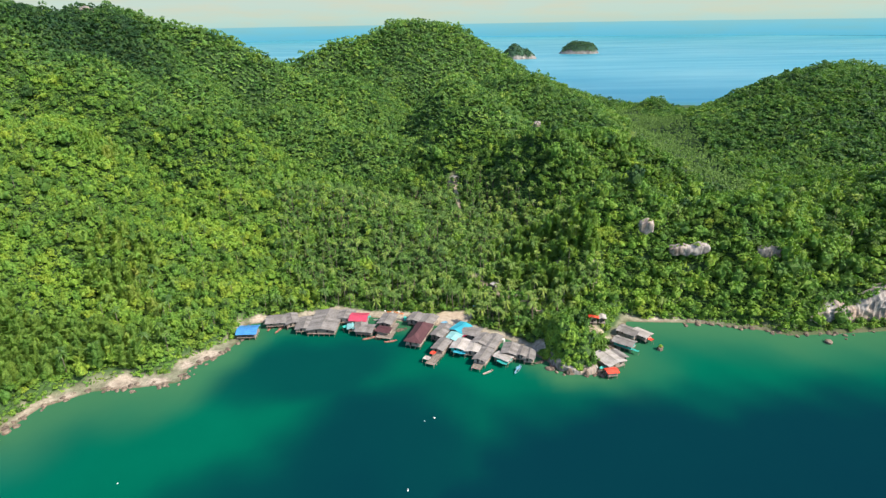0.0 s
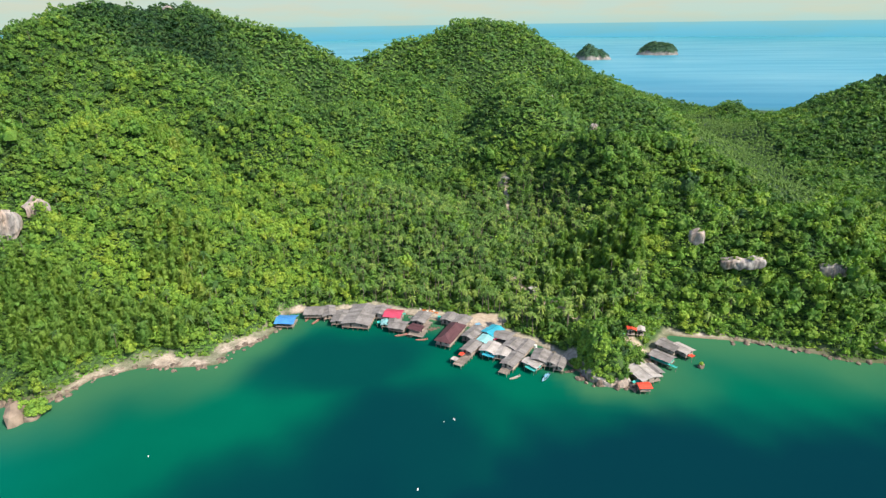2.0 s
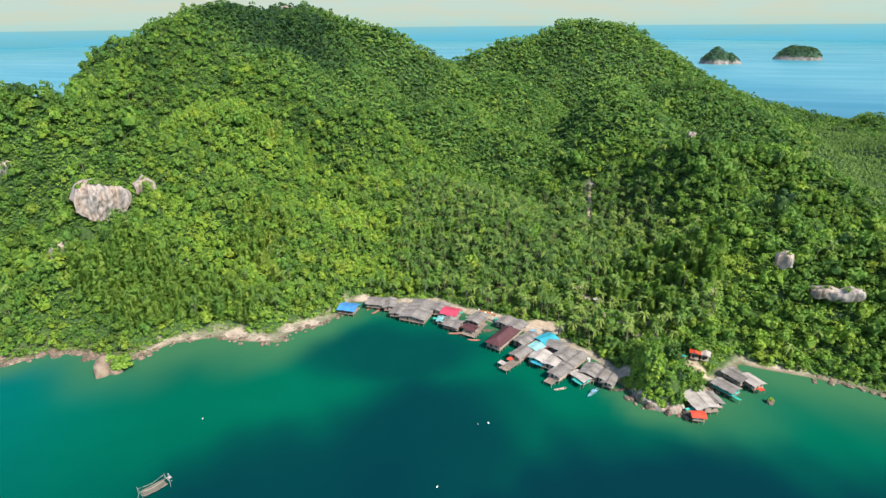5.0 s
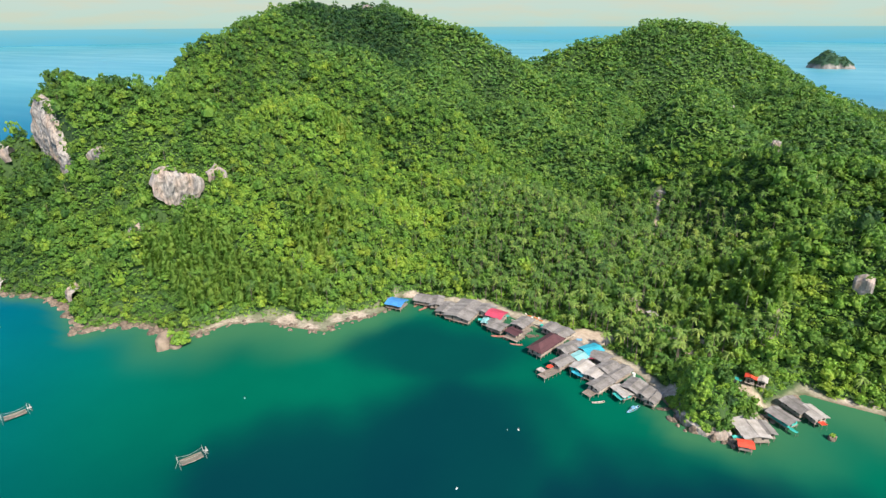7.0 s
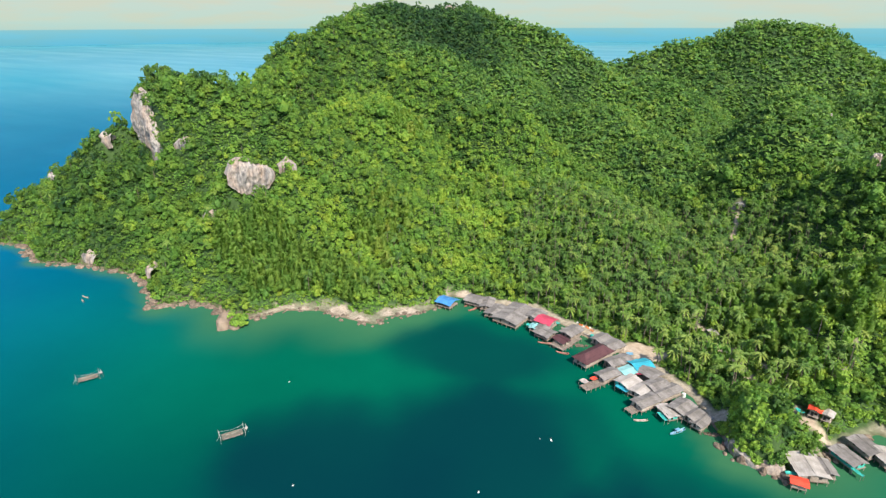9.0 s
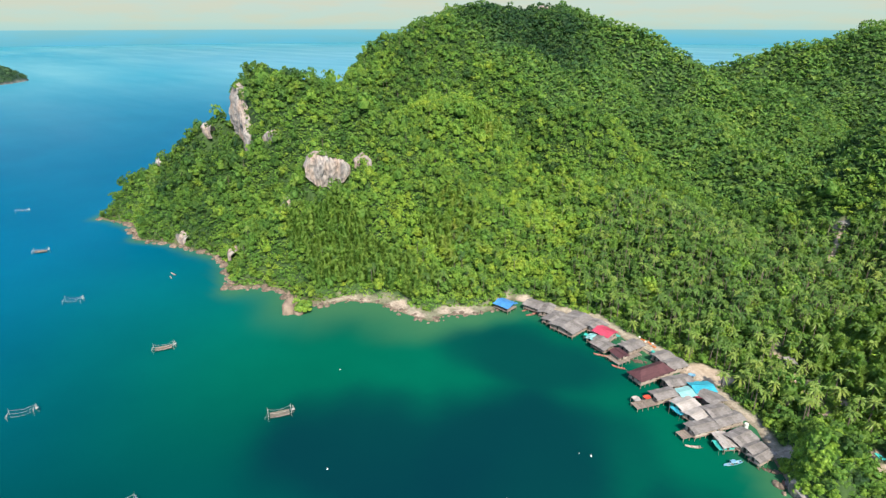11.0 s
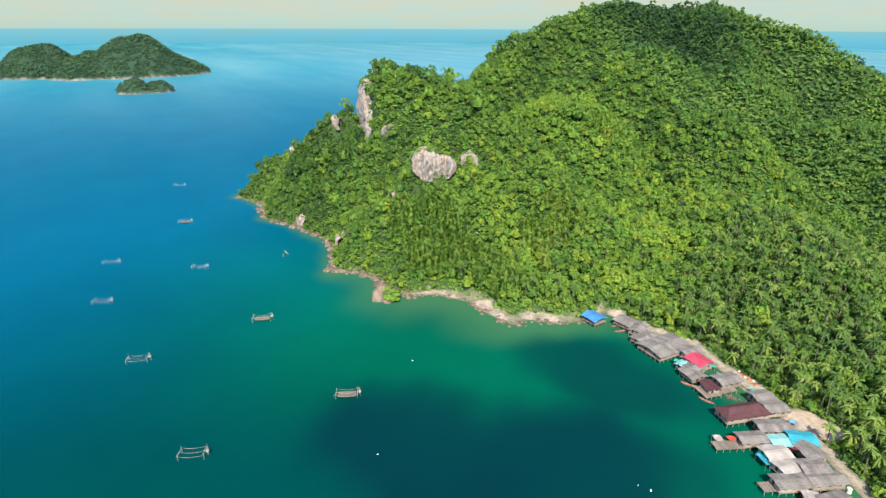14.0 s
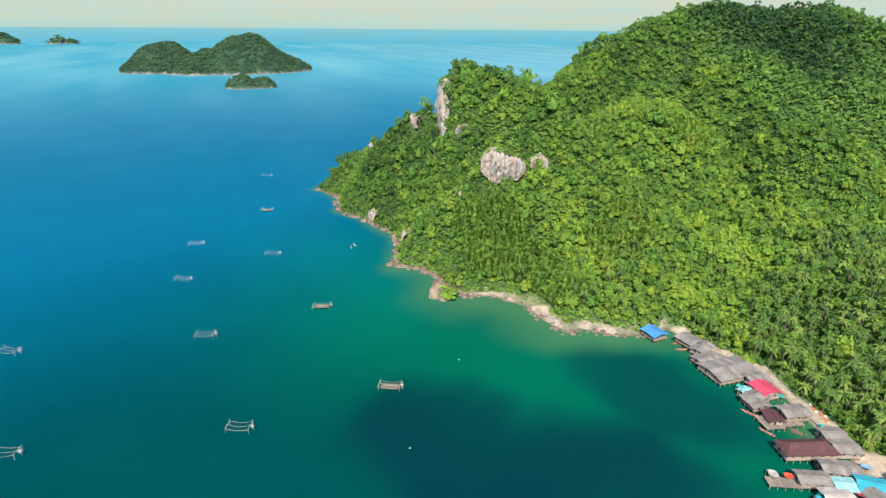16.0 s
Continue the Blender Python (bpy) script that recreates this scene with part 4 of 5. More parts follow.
# the far slopes
x, y, z, d, g = plant(4.9, 2, (-600, 700, 470, 965))
x2, y2, z2, d2, _ = plant(5.4, 3, (330, 700, 235, 470))
x, y, z, d = [np.concatenate(q) for q in ((x, x2), (y, y2), (z, z2), (d, d2))]
keep = ~area(PLANTATION, x, y)
x, y, z, d = x[keep], y[keep], z[keep], d[keep]
size = np.clip(g.lognormal(1.04, 0.28, len(x)), 1.8, 5.4)
tall = size * g.uniform(0.8, 1.3, len(x))
forest("hill_forest", "dense green forest on the farther hills", "forest", scatter(x, y, z + 2.2, size, tall, FAR_CROWNS, wood_tint(x, y, g, 0.15)), HAZED_LEAF)
# the rubber plantation in the eastern valley
x, y, z, d, g = plant(3.6, 4, (150, 300, 385, 900))
keep = area(PLANTATION, x, y)
x, y, z = x[keep], y[keep], z[keep]
size = g.uniform(1.75, 2.15, len(x))
forest("rubber_plantation", "even grey-green rubber trees filling the valley", "plantation", scatter(x, y, z + 2.6, size, size, [leafy_crown(200 + k, 3, 4, 0.36, 0.4) for k in range(4)], g.uniform(0, 1, len(x))), RUBBER_LEAF)

# ---------------------------------------------------------------- rock faces and shore rocks
for k, (fx, fy, fz, sx, sy, sz, turn) in enumerate(FACES):
    bm = rock_mesh(k + 1, 5 if sz > 8 else 4, 0.32 if sz > 5 else 0.42, 1.9, (1, 1, 0.45), 2.7)
    bmesh.ops.transform(bm, matrix=Matrix.Diagonal((sx * 1.1, sy * 1.1, sz * 1.1, 1)), verts=bm.verts)
    me = bpy.data.meshes.new("limestone_cliff")
    bm.to_mesh(me)
    bm.free()
    me.materials.append(ROCK)
    ob = new("limestone_cliff", me)
    ob.matrix_basis = pose(fx, fy, fz, 0, 0, turn)
    tagged(ob, "bare pale limestone cliff with grey streaks among the trees", "cliff", "limestone cliffs")
brim, foot = [], []
for k, (line, deep) in enumerate(CLIFFS):
    p = np.array(line, float)
    leg = np.concatenate([[0], np.cumsum(np.hypot(*np.diff(p[:, :2], axis=0).T))])
    cols = max(9, int(leg[-1] / 0.8))
    q = np.stack([np.interp(np.linspace(0, leg[-1], cols), leg, p[:, j]) for j in range(4)], 1)
    run = np.gradient(q[:, :2], axis=0)
    out = np.stack([run[:, 1], -run[:, 0]], 1) / np.hypot(*run.T)[:, None]
    rows = max(7, int((q[:, 3] - q[:, 2]).max() / 0.8))
    verts = []
    for j in range(rows + 3):
        v = min(j / rows, 1.0)
        for c in range(cols):
            x0, y0, lo, hi = q[c]
            end = min(c, cols - 1 - c) / (cols - 1) * 2
            jag = Vector((x0 * 0.12, y0 * 0.12, k * 7.0))
            lo, hi = lo - 1.5 - 3.0 * abs(noise.noise(jag * 1.7)), hi + (hi - lo) * 0.09 * noise.fractal(jag, 1.0, 2.0, 4)
            z0 = lo + (hi - lo) * v
            at = Vector((x0, y0, z0 * 0.6)) * 0.16 + Vector((k * 5.3, 0, 0))
            rough = min(1.0, max(0.45, (hi - lo) / 16))
            push = (2.4 * noise.fractal(at * 0.7, 1.0, 2.1, 4) - 1.2 * abs(noise.noise(at * 2.6)) - 0.8 * abs(noise.noise(Vector((at.x * 5, at.y * 5, at.z * 1.4))))) * rough
            push += 1.3 * rough * math.sin(math.pi * v * 0.9) - 2.2 * max(0.0, v - 0.85) / 0.15 * rough - 1.2 * max(0.0, 1 - end * 4)
            if j > rows:
                push, z0 = push - deep * (0.45 if j == rows + 1 else 1.0), z0 + (0.6 if j == rows + 1 else -4.0)
            verts.append((x0 + out[c, 0] * push, y0 + out[c, 1] * push, z0))
            if j == rows:
                brim.append((*verts[-1], hi - lo))
    a = (np.arange(rows + 2)[:, None] * cols + np.arange(cols - 1)).ravel()
    ob = new("limestone_cliff", mesh_of("limestone_cliff", verts, np.stack([a, a + 1, a + cols + 1, a + cols], 1), ROCK))
    tagged(ob, "bare pale limestone cliff with ochre stains and dark streaks", "cliff", "limestone cliffs")
    for _ in range(int(leg[-1] * 1.7) + 12):
        at, off = rng.uniform(-6, leg[-1] + 6), rng.uniform(-5, 10)
        c = int(np.clip(at / leg[-1], 0, 1) * (cols - 1))
        past = at - np.clip(at, 0, leg[-1])
        if abs(off) < 1.4 and past == 0:
            continue
        foot.append((q[c, 0] + out[c, 0] * off - out[c, 1] * past, q[c, 1] + out[c, 1] * off + out[c, 0] * past))
# bushes hanging over the brims and crowding the feet
foot = np.array(foot)
fz_, fd_ = land_height(*foot.T)
foot, fz_ = foot[fd_ > 0.8], fz_[fd_ > 0.8]
fs_ = rng.uniform(1.2, 2.4, len(foot))
forest("cliff_foot_bushes", "green bushes and saplings crowding the feet of the cliffs", "bushes", scatter(foot[:, 0], foot[:, 1], fz_ - 0.2, fs_, fs_, SHRUBS, wood_tint(foot[:, 0], foot[:, 1], rng)), LEAF)
brim = np.array(brim)
g = np.random.default_rng(88)
pick = g.uniform(size=len(brim)) < 0.8
bx_, by_, bz_, bh_ = brim[pick].T
bs_ = g.uniform(1.0, 2.9, len(bx_)) * np.clip(bh_ / 16, 0.45, 1.0)
forest("brim_bushes", "green bushes overhanging the brims of the limestone cliffs", "bushes", scatter(bx_ + g.normal(0, 0.5, len(bx_)), by_ + g.normal(0.8, 0.6, len(bx_)), bz_ - 0.9 * bs_ + g.uniform(-0.6, 0.6, len(bx_)), bs_, bs_ * g.uniform(0.8, 1.2, len(bx_)), SHRUBS, wood_tint(bx_, by_, g)), LEAF)
ROCKS = []
for k in range(5):
    bm = rock_mesh(30 + k, 2, 0.3, 1.1)
    me = bpy.data.meshes.new("boulder")
    bm.to_mesh(me)
    bm.free()
    me.materials.append(SHORE_ROCK)
    ROCKS.append(me)
g = np.random.default_rng(11)


def boulder(bx, by, bz, s, flat=0.7, label="brown weathered boulder at the water's edge"):
    ob = tagged(new("boulder", ROCKS[int(g.integers(0, 5))]), label, "boulder", "shore boulders")
    ob.matrix_basis = pose(bx, by, bz, 0, 0, g.uniform(0, 360)) @ Matrix.Diagonal((s, s * g.uniform(0.7, 1.2), s * flat, 1))


STONES = [(ICO_V * np.random.default_rng(400 + k).uniform(0.6, 1.2, (12, 1)), ICO_F) for k in range(4)]
loose = []
for a, b, count, big in ((0, 7, 150, 2.6), (7, 11, 80, 2.2), (11, 19, 90, 1.3), (29, 34, 60, 1.5), (36, 43, 80, 1.3)):
    run = BAY[a:b + 1]
    for k in range(count):
        q = int(g.integers(0, len(run) - 1))
        t = g.uniform()
        bx = run[q][0] + (run[q + 1][0] - run[q][0]) * t + g.normal(0, 1.6)
        by = run[q][1] + (run[q + 1][1] - run[q][1]) * t + g.normal(0, 1.8)
        s = big * g.uniform(0.25, 1.0) ** 1.5 + 0.3
        if a in (7, 11, 29) or s > 1.35:
            boulder(bx, by, 0.1, s)
        else:
            c_, s_ = math.cos(k * 1.7), math.sin(k * 1.7)
            sv, sf = STONES[k % 4]
            loose.append((np.stack([(sv[:, 0] * c_ - sv[:, 1] * s_) * s + bx, (sv[:, 0] * s_ + sv[:, 1] * c_) * s + by, sv[:, 2] * s * 0.7 + 0.1], 1), sf))
tagged(new("shore_stones", mesh_of("shore_stones", *join(loose), SHORE_ROCK)), "small brown stones strewn along the shore", "stones", kind="stuff")
for bx, by, s, f in ((-178, 163, 4.2, 2.1), (-174, 166, 4.5, 0.9), (-181, 166, 3.0, 1.4), (181, 234, 1.9, 0.8), (99.7, 230, 1.7, 1.3), (53, 211.6, 1.6, 1.5), (60.5, 210.6, 1.7, 1.2), (67, 212.5, 1.5, 1.3), (48, 219, 1.5, 1.6), (69.5, 217, 1.4, 1.1)):
    boulder(bx, by, 0.4, s, f, "large grey-white rock standing in shallow water")

# ---------------------------------------------------------------- houses on stilts
def slab(points, thick):
    """A sheet with thickness from a list of corners."""
    bm = bmesh.new()
    top = [bm.verts.new(p) for p in points]
    low = [bm.verts.new((p[0], p[1], p[2] - thick)) for p in points]
    bm.faces.new(top)
    bm.faces.new(low[::-1])
    for q in range(len(points)):
        bm.faces.new((top[q], low[q], low[(q + 1) % len(points)], top[(q + 1) % len(points)]))
    return bm


def stilt_house(x, y, w, l, turn, roof, label, eave=3.9, rise=1.3, floor=1.7, wall=PALE_WALL, hip=0.0, open_sides=False, base=0.0, deck=0.0):
    """w across and l along the ridge; the ridge runs along the house's own y."""
    h = thing("stilt_house", pose(x, y, base, 0, 0, turn), label, "house", "houses of the fishing village")
    part("floor_deck", box(w, l + deck, 0.22, Matrix.Translation((0, -deck / 2, floor - 0.11))), PLANK, h)
    gap = 2.6
    mx, my = max(1, round((w - 0.6) / gap)), max(1, round((l + deck - 0.6) / gap))
    me = None
    for q in range(mx + 1):
        for s in range(my + 1):
            if 0 < q < mx and 0 < s < my and (q + s) % 2:
                continue
            ax, ay = -w / 2 + 0.3 + (w - 0.6) * q / mx, -l / 2 - deck + 0.3 + (l + deck - 0.6) * s / my
            if me is None:
                ob = part("post", pole((0, 0, -2.6 - base * 0.3), (0, 0, floor - 0.1), 0.13, 0.11), POST, h)
                me = ob.data
            else:
                ob = new("post", me)
                ob.parent = h
            ob.location = (ax, ay, 0)
    iw, il = w - 0.9, l - 0.9
    if not open_sides:
        for sx in (-1, 1):
            sw = part("wall", box(0.12, il, eave - floor, Matrix.Translation((sx * iw / 2, 0, (eave + floor) / 2))), wall, h)
            for s in range(max(1, int(il // 3))):
                ay = -il / 2 + il * (s + 0.5) / max(1, int(il // 3))
                part("window", box(0.08, 0.9, 0.9, Matrix.Translation((sx * (iw / 2 + 0.07), ay, floor + 1.3)), 0.02), DARK_OPENING, sw, "dark window opening")
        for sy in (-1, 1):
            sw = part("wall", box(iw - 0.13, 0.12, eave - floor, Matrix.Translation((0, sy * il / 2, (eave + floor) / 2))), wall, h)
            part("door", box(0.95, 0.08, 1.85, Matrix.Translation((-iw * 0.18, sy * (il / 2 + 0.07), floor + 0.95)), 0.02), DARK_OPENING, sw, "dark doorway")
            part("window", box(1.0, 0.08, 0.9, Matrix.Translation((iw * 0.24, sy * (il / 2 + 0.07), floor + 1.3)), 0.02), DARK_OPENING, sw, "dark window opening")
    else:
        for sx in (-1, 1):
            for sy in (-1, 0, 1):
                part("pillar", pole((sx * iw / 2, sy * il / 2, floor), (sx * iw / 2, sy * il / 2, eave), 0.1), POST, h)
    ew, el, top = w / 2 + 0.5, l / 2 + 0.5, eave + rise
    hy = el - hip
    # each slope in sheets laid side by side, some a little askew
    g2 = np.random.default_rng(int(abs(x * 31 + y * 17)))
    if hip:
        for sx in (-1, 1):
            c = [(sx * ew, -el, eave), (sx * ew, el, eave), (0, hy, top), (0, -hy, top)]
            part("roof_slope", slab(c if sx > 0 else c[::-1], 0.1), roof, h)
        for sy in (-1, 1):
            c = [(-ew, sy * el, eave), (0, sy * hy, top), (ew, sy * el, eave)]
            part("roof_slope", slab(c if sy > 0 else c[::-1], 0.1), roof, h)
    else:
        sheets = max(3, round(2 * el / 1.9))
        for sx in (-1, 1):
            for s in range(sheets):
                y0, y1 = -el + 2 * el * s / sheets, -el + 2 * el * (s + 1) / sheets + 0.06
                out, up = ew + g2.uniform(-0.12, 0.18), g2.uniform(0, 0.05)
                c = [(sx * out, y0, eave + up), (sx * out, y1, eave + up), (0, y1, top + up), (0, y0, top + up)]
                part("roof_sheet", slab(c if sx > 0 else c[::-1], 0.06), roof, h)
        for sy in (-1, 1):
            if not open_sides:
                c = [(-iw / 2, sy * il / 2, eave), (iw / 2, sy * il / 2, eave), (0, sy * il / 2, top - 0.15)]
                bm = bmesh.new()
                f1 = [bm.verts.new(p) for p in c]
                f2 = [bm.verts.new((p[0], p[1] - sy * 0.1, p[2])) for p in c]
                bm.faces.new(f1)
                bm.faces.new(f2[::-1])
                for q in range(3):
                    bm.faces.new((f1[q], f2[q], f2[(q + 1) % 3], f1[(q + 1) % 3]))
                part("gable", bm, wall, h)
    part("ridge_cap", box(0.36, 2 * hy, 0.1, Matrix.Translation((0, 0, top + 0.06)), 0.03), roof, h)
    return h


def open_pier(x, y, w, l, turn, label, floor=1.7):
    h = thing("wooden_pier", pose(x, y, 0, 0, 0, turn), label, "pier", "piers of the fishing village")
    count = max(3, round(l / 0.5))
    me = None
    for s in range(count):
        if me is None:
            me = part("plank", box(w, 0.42, 0.08), PLANK, h).data
            h.children[0].location = (0, -l / 2 + l * (s + 0.5) / count, floor)
        else:
            ob = new("plank", me)
            ob.parent = h
            ob.location = (0, -l / 2 + l * (s + 0.5) / count, floor)
    for sx in (-1, 1):
        part("beam", box(0.18, l, 0.18, Matrix.Translation((sx * (w / 2 - 0.25), 0, floor - 0.14))), POST, h)
        for s in range(max(2, round(l / 2.4)) + 1):
            ay = -l / 2 + 0.2 + (l - 0.4) * s / max(2, round(l / 2.4))
            part("post", pole((sx * (w / 2 - 0.25), ay, -2.6), (sx * (w / 2 - 0.25), ay, floor - 0.2), 0.12, 0.1), POST, h)
    return h


GREY = "weathered grey-roofed wooden stilt house"
for row in (
    (-99, 246.5, 7.4, 8.2, 93, BLUE_ROOF, "bright blue metal roof on an open stilt shelter", 3.9, 1.6),
    (-87.7, 257.5, 7.4, 8.4, 95, GREY_ROOF, GREY + " by the beach", 3.8, 1.5),
    (-80.2, 258, 5.4, 9.5, 20, GREY_ROOF, GREY + ", narrow, by the beach", 3.6, 1.2),
    (-72, 253.4, 7.2, 10.5, 3, GREY_ROOF, GREY + " beside the big shed", 3.5, 1.0),
    (-62, 255.2, 12.6, 18.0, -3, GREY_ROOF, "large weathered grey roof on a wide stilt shed", 3.9, 1.7),
    (-52.5, 260.5, 7.5, 8, -5, GREY_ROOF, GREY + " at the shed's back", 4.2, 1.2),
    (-45, 257, 7.2, 7.6, 85, CRIMSON_ROOF, "crimson metal roof on a wooden house by the lane", 4.6, 1.5),
    (-47.7, 250, 3.6, 4.4, 5, AQUA_ROOF, "small faded aqua roof on a stilt hut", 3.2, 0.7),
    (-43.2, 252, 5.0, 6.5, 0, GREY_ROOF, GREY + " in the middle row", 3.9, 1.0),
    (-40.6, 247.5, 6.6, 7.4, 80, GREY_ROOF, GREY + " over the water", 3.6, 1.2),
    (-30.3, 255.5, 6.2, 9, -14, GREY_ROOF, GREY + " above the sand", 4.1, 1.2),
    (-31, 245.8, 4.6, 6, 70, MAROON_ROOF, "small dark red roof on a stilt hut at the pier", 3.6, 1.1),
    (-15.9, 257.2, 5.6, 7.2, -18, GREY_ROOF, GREY + " behind the long house", 4.1, 1.1),
    (-9.2, 254.6, 6.2, 7.4, -24, GREY_ROOF, GREY + " by the sandy lane", 4.2, 1.2),
    (-2.6, 243, 5.6, 10.5, -28, GREY_ROOF, GREY + " near the sandy yard", 4.2, 1.2),
    (6.8, 245, 6.2, 7.6, -38, CYAN_ROOF, "vivid cyan metal roof on a village house", 4.5, 1.3),
    (3.4, 237.4, 5.2, 6.0, -25, AQUA_ROOF, "pale aqua metal roof on a stilt house", 4.1, 0.9),
    (-2.6, 230.4, 5.2, 8.6, -26, GREY_ROOF, GREY + " on the long pier", 4.0, 1.1),
    (6.2, 230.4, 6.4, 7.8, -20, PALE_ROOF, "pale sheet roof on a stilt house with teal sides", 4.0, 1.1),
    (12.2, 241.5, 6.6, 7.2, 68, GREY_ROOF, GREY + " next to the cyan roof", 4.4, 1.2),
    (12.3, 227.7, 6.2, 7.0, -12, PALE_ROOF, "cream sheet roof on a wooden stilt house", 3.9, 0.9),
    (17, 234.3, 6.4, 8, -28, GREY_ROOF, GREY + " in the back row", 4.3, 1.2),
    (16.6, 221.6, 5.4, 9.5, -25, GREY_ROOF, GREY + ", long and low", 3.9, 1.0),
    (21.8, 232.6, 5.0, 10.5, -25, GREY_ROOF, GREY + ", long, reaching the lane", 4.1, 1.0),
    (25.6, 220.4, 4.0, 6.8, 52, PALE_ROOF, "pale patched roof on a stilt hut with teal boards", 3.4, 0.8),
    (29.2, 225.4, 6.2, 8, -18, GREY_ROOF, GREY + " near the rocky head", 4.2, 1.3),
    (34.2, 223.4, 4.4, 6.4, -20, GREY_ROOF, GREY + ", small, in the row", 4.0, 1.0),
    (37.6, 221.8, 4.0, 7.6, -14, GREY_ROOF, GREY + " at the small beach", 3.6, 0.9),
    (72.6, 217.4, 8.6, 9.8, 28, PALE_ROOF, "wide pale roof on a stilt house under the rock", 4.0, 1.3),
    (77.6, 220.2, 4.0, 6.4, 28, GREY_ROOF, GREY + " beside the pale roof", 3.8, 0.9),
    (83.6, 231.2, 5.4, 8.2, 52, GREY_ROOF, GREY + " with teal boards by the rocks", 3.8, 1.4),
    (88.6, 241, 6.0, 8.0, 48, GREY_ROOF, GREY + " at the end of the row", 4.0, 1.2),
    (94.2, 238.6, 5.0, 7.2, 40, PALE_ROOF, "pale new sheet roof on a stilt house", 4.0, 1.0),
):
    hx, hy_, hw, hl, turn, roof, label, eave, rise = row
    hw, hl, rise, eave = hw * 1.12, hl * 1.12, rise * 0.75, eave - 0.25
    hx, hy_ = hx - 0.3, hy_ + 0.8
    stilt_house(hx, hy_, hw, hl, turn, roof, label, eave, rise, open_sides=roof is BLUE_ROOF, wall=TEAL if "teal" in label else PALE_WALL if (int(hx * 7) % 3 == 0) else PLANK)
stilt_house(-13.8, 242.2, 7.8, 18.6, -18, MAROON_ROOF, "long maroon hipped roof on a pale-walled stilt house", 4.0, 2.3, 1.9, PALE_WALL, 3.4)
stilt_house(70.9, 208.6, 3.6, 4.6, 100, RED_ROOF, "small orange-red roof on a stilt hut over water", 3.3, 0.6)
hz = float(land_height([72.3], [245.0])[0][0])
stilt_house(71.2, 244.6, 3.6, 4.2, -8, RED_ROOF, "bright red roof of a small house in the trees", 3.6, 0.7, 1.0, base=hz)
stilt_house(75.2, 244.2, 3.2, 3.8, -8, PALE_ROOF, "beige roof of a small shed in the trees", 3.4, 0.6, 1.0, base=hz)
hz = float(land_height([8.0], [443.0])[0][0])
stilt_house(8, 443, 4.5, 5.0, 20, PALE_ROOF, "pale hut roof above the valley track", 3.6, 1.0, 0.8, base=hz)
hz = float(land_height([28.0], [285.0])[0][0])
stilt_house(27.2, 285.6, 3.2, 4.4, 35, PALE_ROOF, "pale roof of a small shed among the palms", 3.0, 0.6, 0.7, base=hz)
open_pier(-6.0, 222.5, 4.6, 10.5, -26, "weathered plank pier reaching into the bay")
open_pier(-30.6, 244.6, 8.0, 7.5, -14, "weathered plank deck round the red-roofed hut")
open_pier(13.4, 216.4, 4.4, 6.0, -25, "weathered plank landing at the water")
open_pier(-27, 252.0, 3.0, 8.0, -14, "weathered plank walkway to the shore")


# ---------------------------------------------------------------- boats
def hull_mesh(length, width, depth):
    bm = bmesh.new()
    rows = []
    for s in range(11):
        t = s / 10
        half = width / 2 * max(0.03, math.sin(math.pi * min(1, 0.12 + t * 0.88)) ** 0.6) * (1 if t < 0.9 else 0.7)
        sheer = depth * (1 + 0.9 * abs(2 * t - 0.95) ** 2.5)
        yy = -length / 2 + length * t
        outer = [(-half, yy, sheer), (-half * 0.75, yy, sheer * 0.35), (0, yy, 0.0 + 0.3 * abs(2 * t - 1) ** 3), (half * 0.75, yy, sheer * 0.35), (half, yy, sheer)]
        inner = [(half * 0.86, yy, sheer), (half * 0.6, yy, sheer * 0.42), (0, yy, 0.12 + 0.3 * abs(2 * t - 1) ** 3), (-half * 0.6, yy, sheer * 0.42), (-half * 0.86, yy, sheer)]
        rows.append([bm.verts.new(p) for p in outer + inner])
    for a, b in zip(rows[:-1], rows[1:]):
        for q in range(10):
            bm.faces.new((a[q], a[(q + 1) % 10], b[(q + 1) % 10], b[q]))
    for r0 in (rows[0], rows[-1]):
        for q in range(4):
            bm.faces.new((r0[q], r0[q + 1], r0[8 - q], r0[9 - q]))
    bmesh.ops.recalc_face_normals(bm, faces=bm.faces)
    return bm


def boat(x, y, turn, mat, label, length=6.5, canopy=False):
    b = thing("fishing_boat", pose(x, y, -0.18, 0, 0, turn), label, "boat", "fishing boats")
    part("hull", hull_mesh(length, length * 0.21, 0.55), mat, b, smooth=True)
    for t in (-0.25, 0.02, 0.26):
        part("seat", box(length * 0.17, 0.3, 0.05, Matrix.Translation((0, length * t, 0.42))), PLANK, b)
    part("engine", box(0.3, 0.5, 0.4, Matrix.Translation((0, -length * 0.42, 0.75)), 0.04), DARK_OPENING, b)
    part("shaft", pole((0, -length * 0.45, 0.75), (0.2, -length * 0.72, -0.05), 0.04), POST, b)
    if canopy:
        part("canopy", slab([(-0.6, -0.9, 1.7), (0.6, -0.9, 1.7), (0.6, 1.1, 1.75), (-0.6, 1.1, 1.75)], 0.05), HULL_BLUE, b)
        for sx in (-0.55, 0.55):
            for sy in (-0.8, 1.0):
                part("stanchion", pole((sx, sy, 0.4), (sx, sy, 1.68), 0.03), WHITE_PAINT, b)


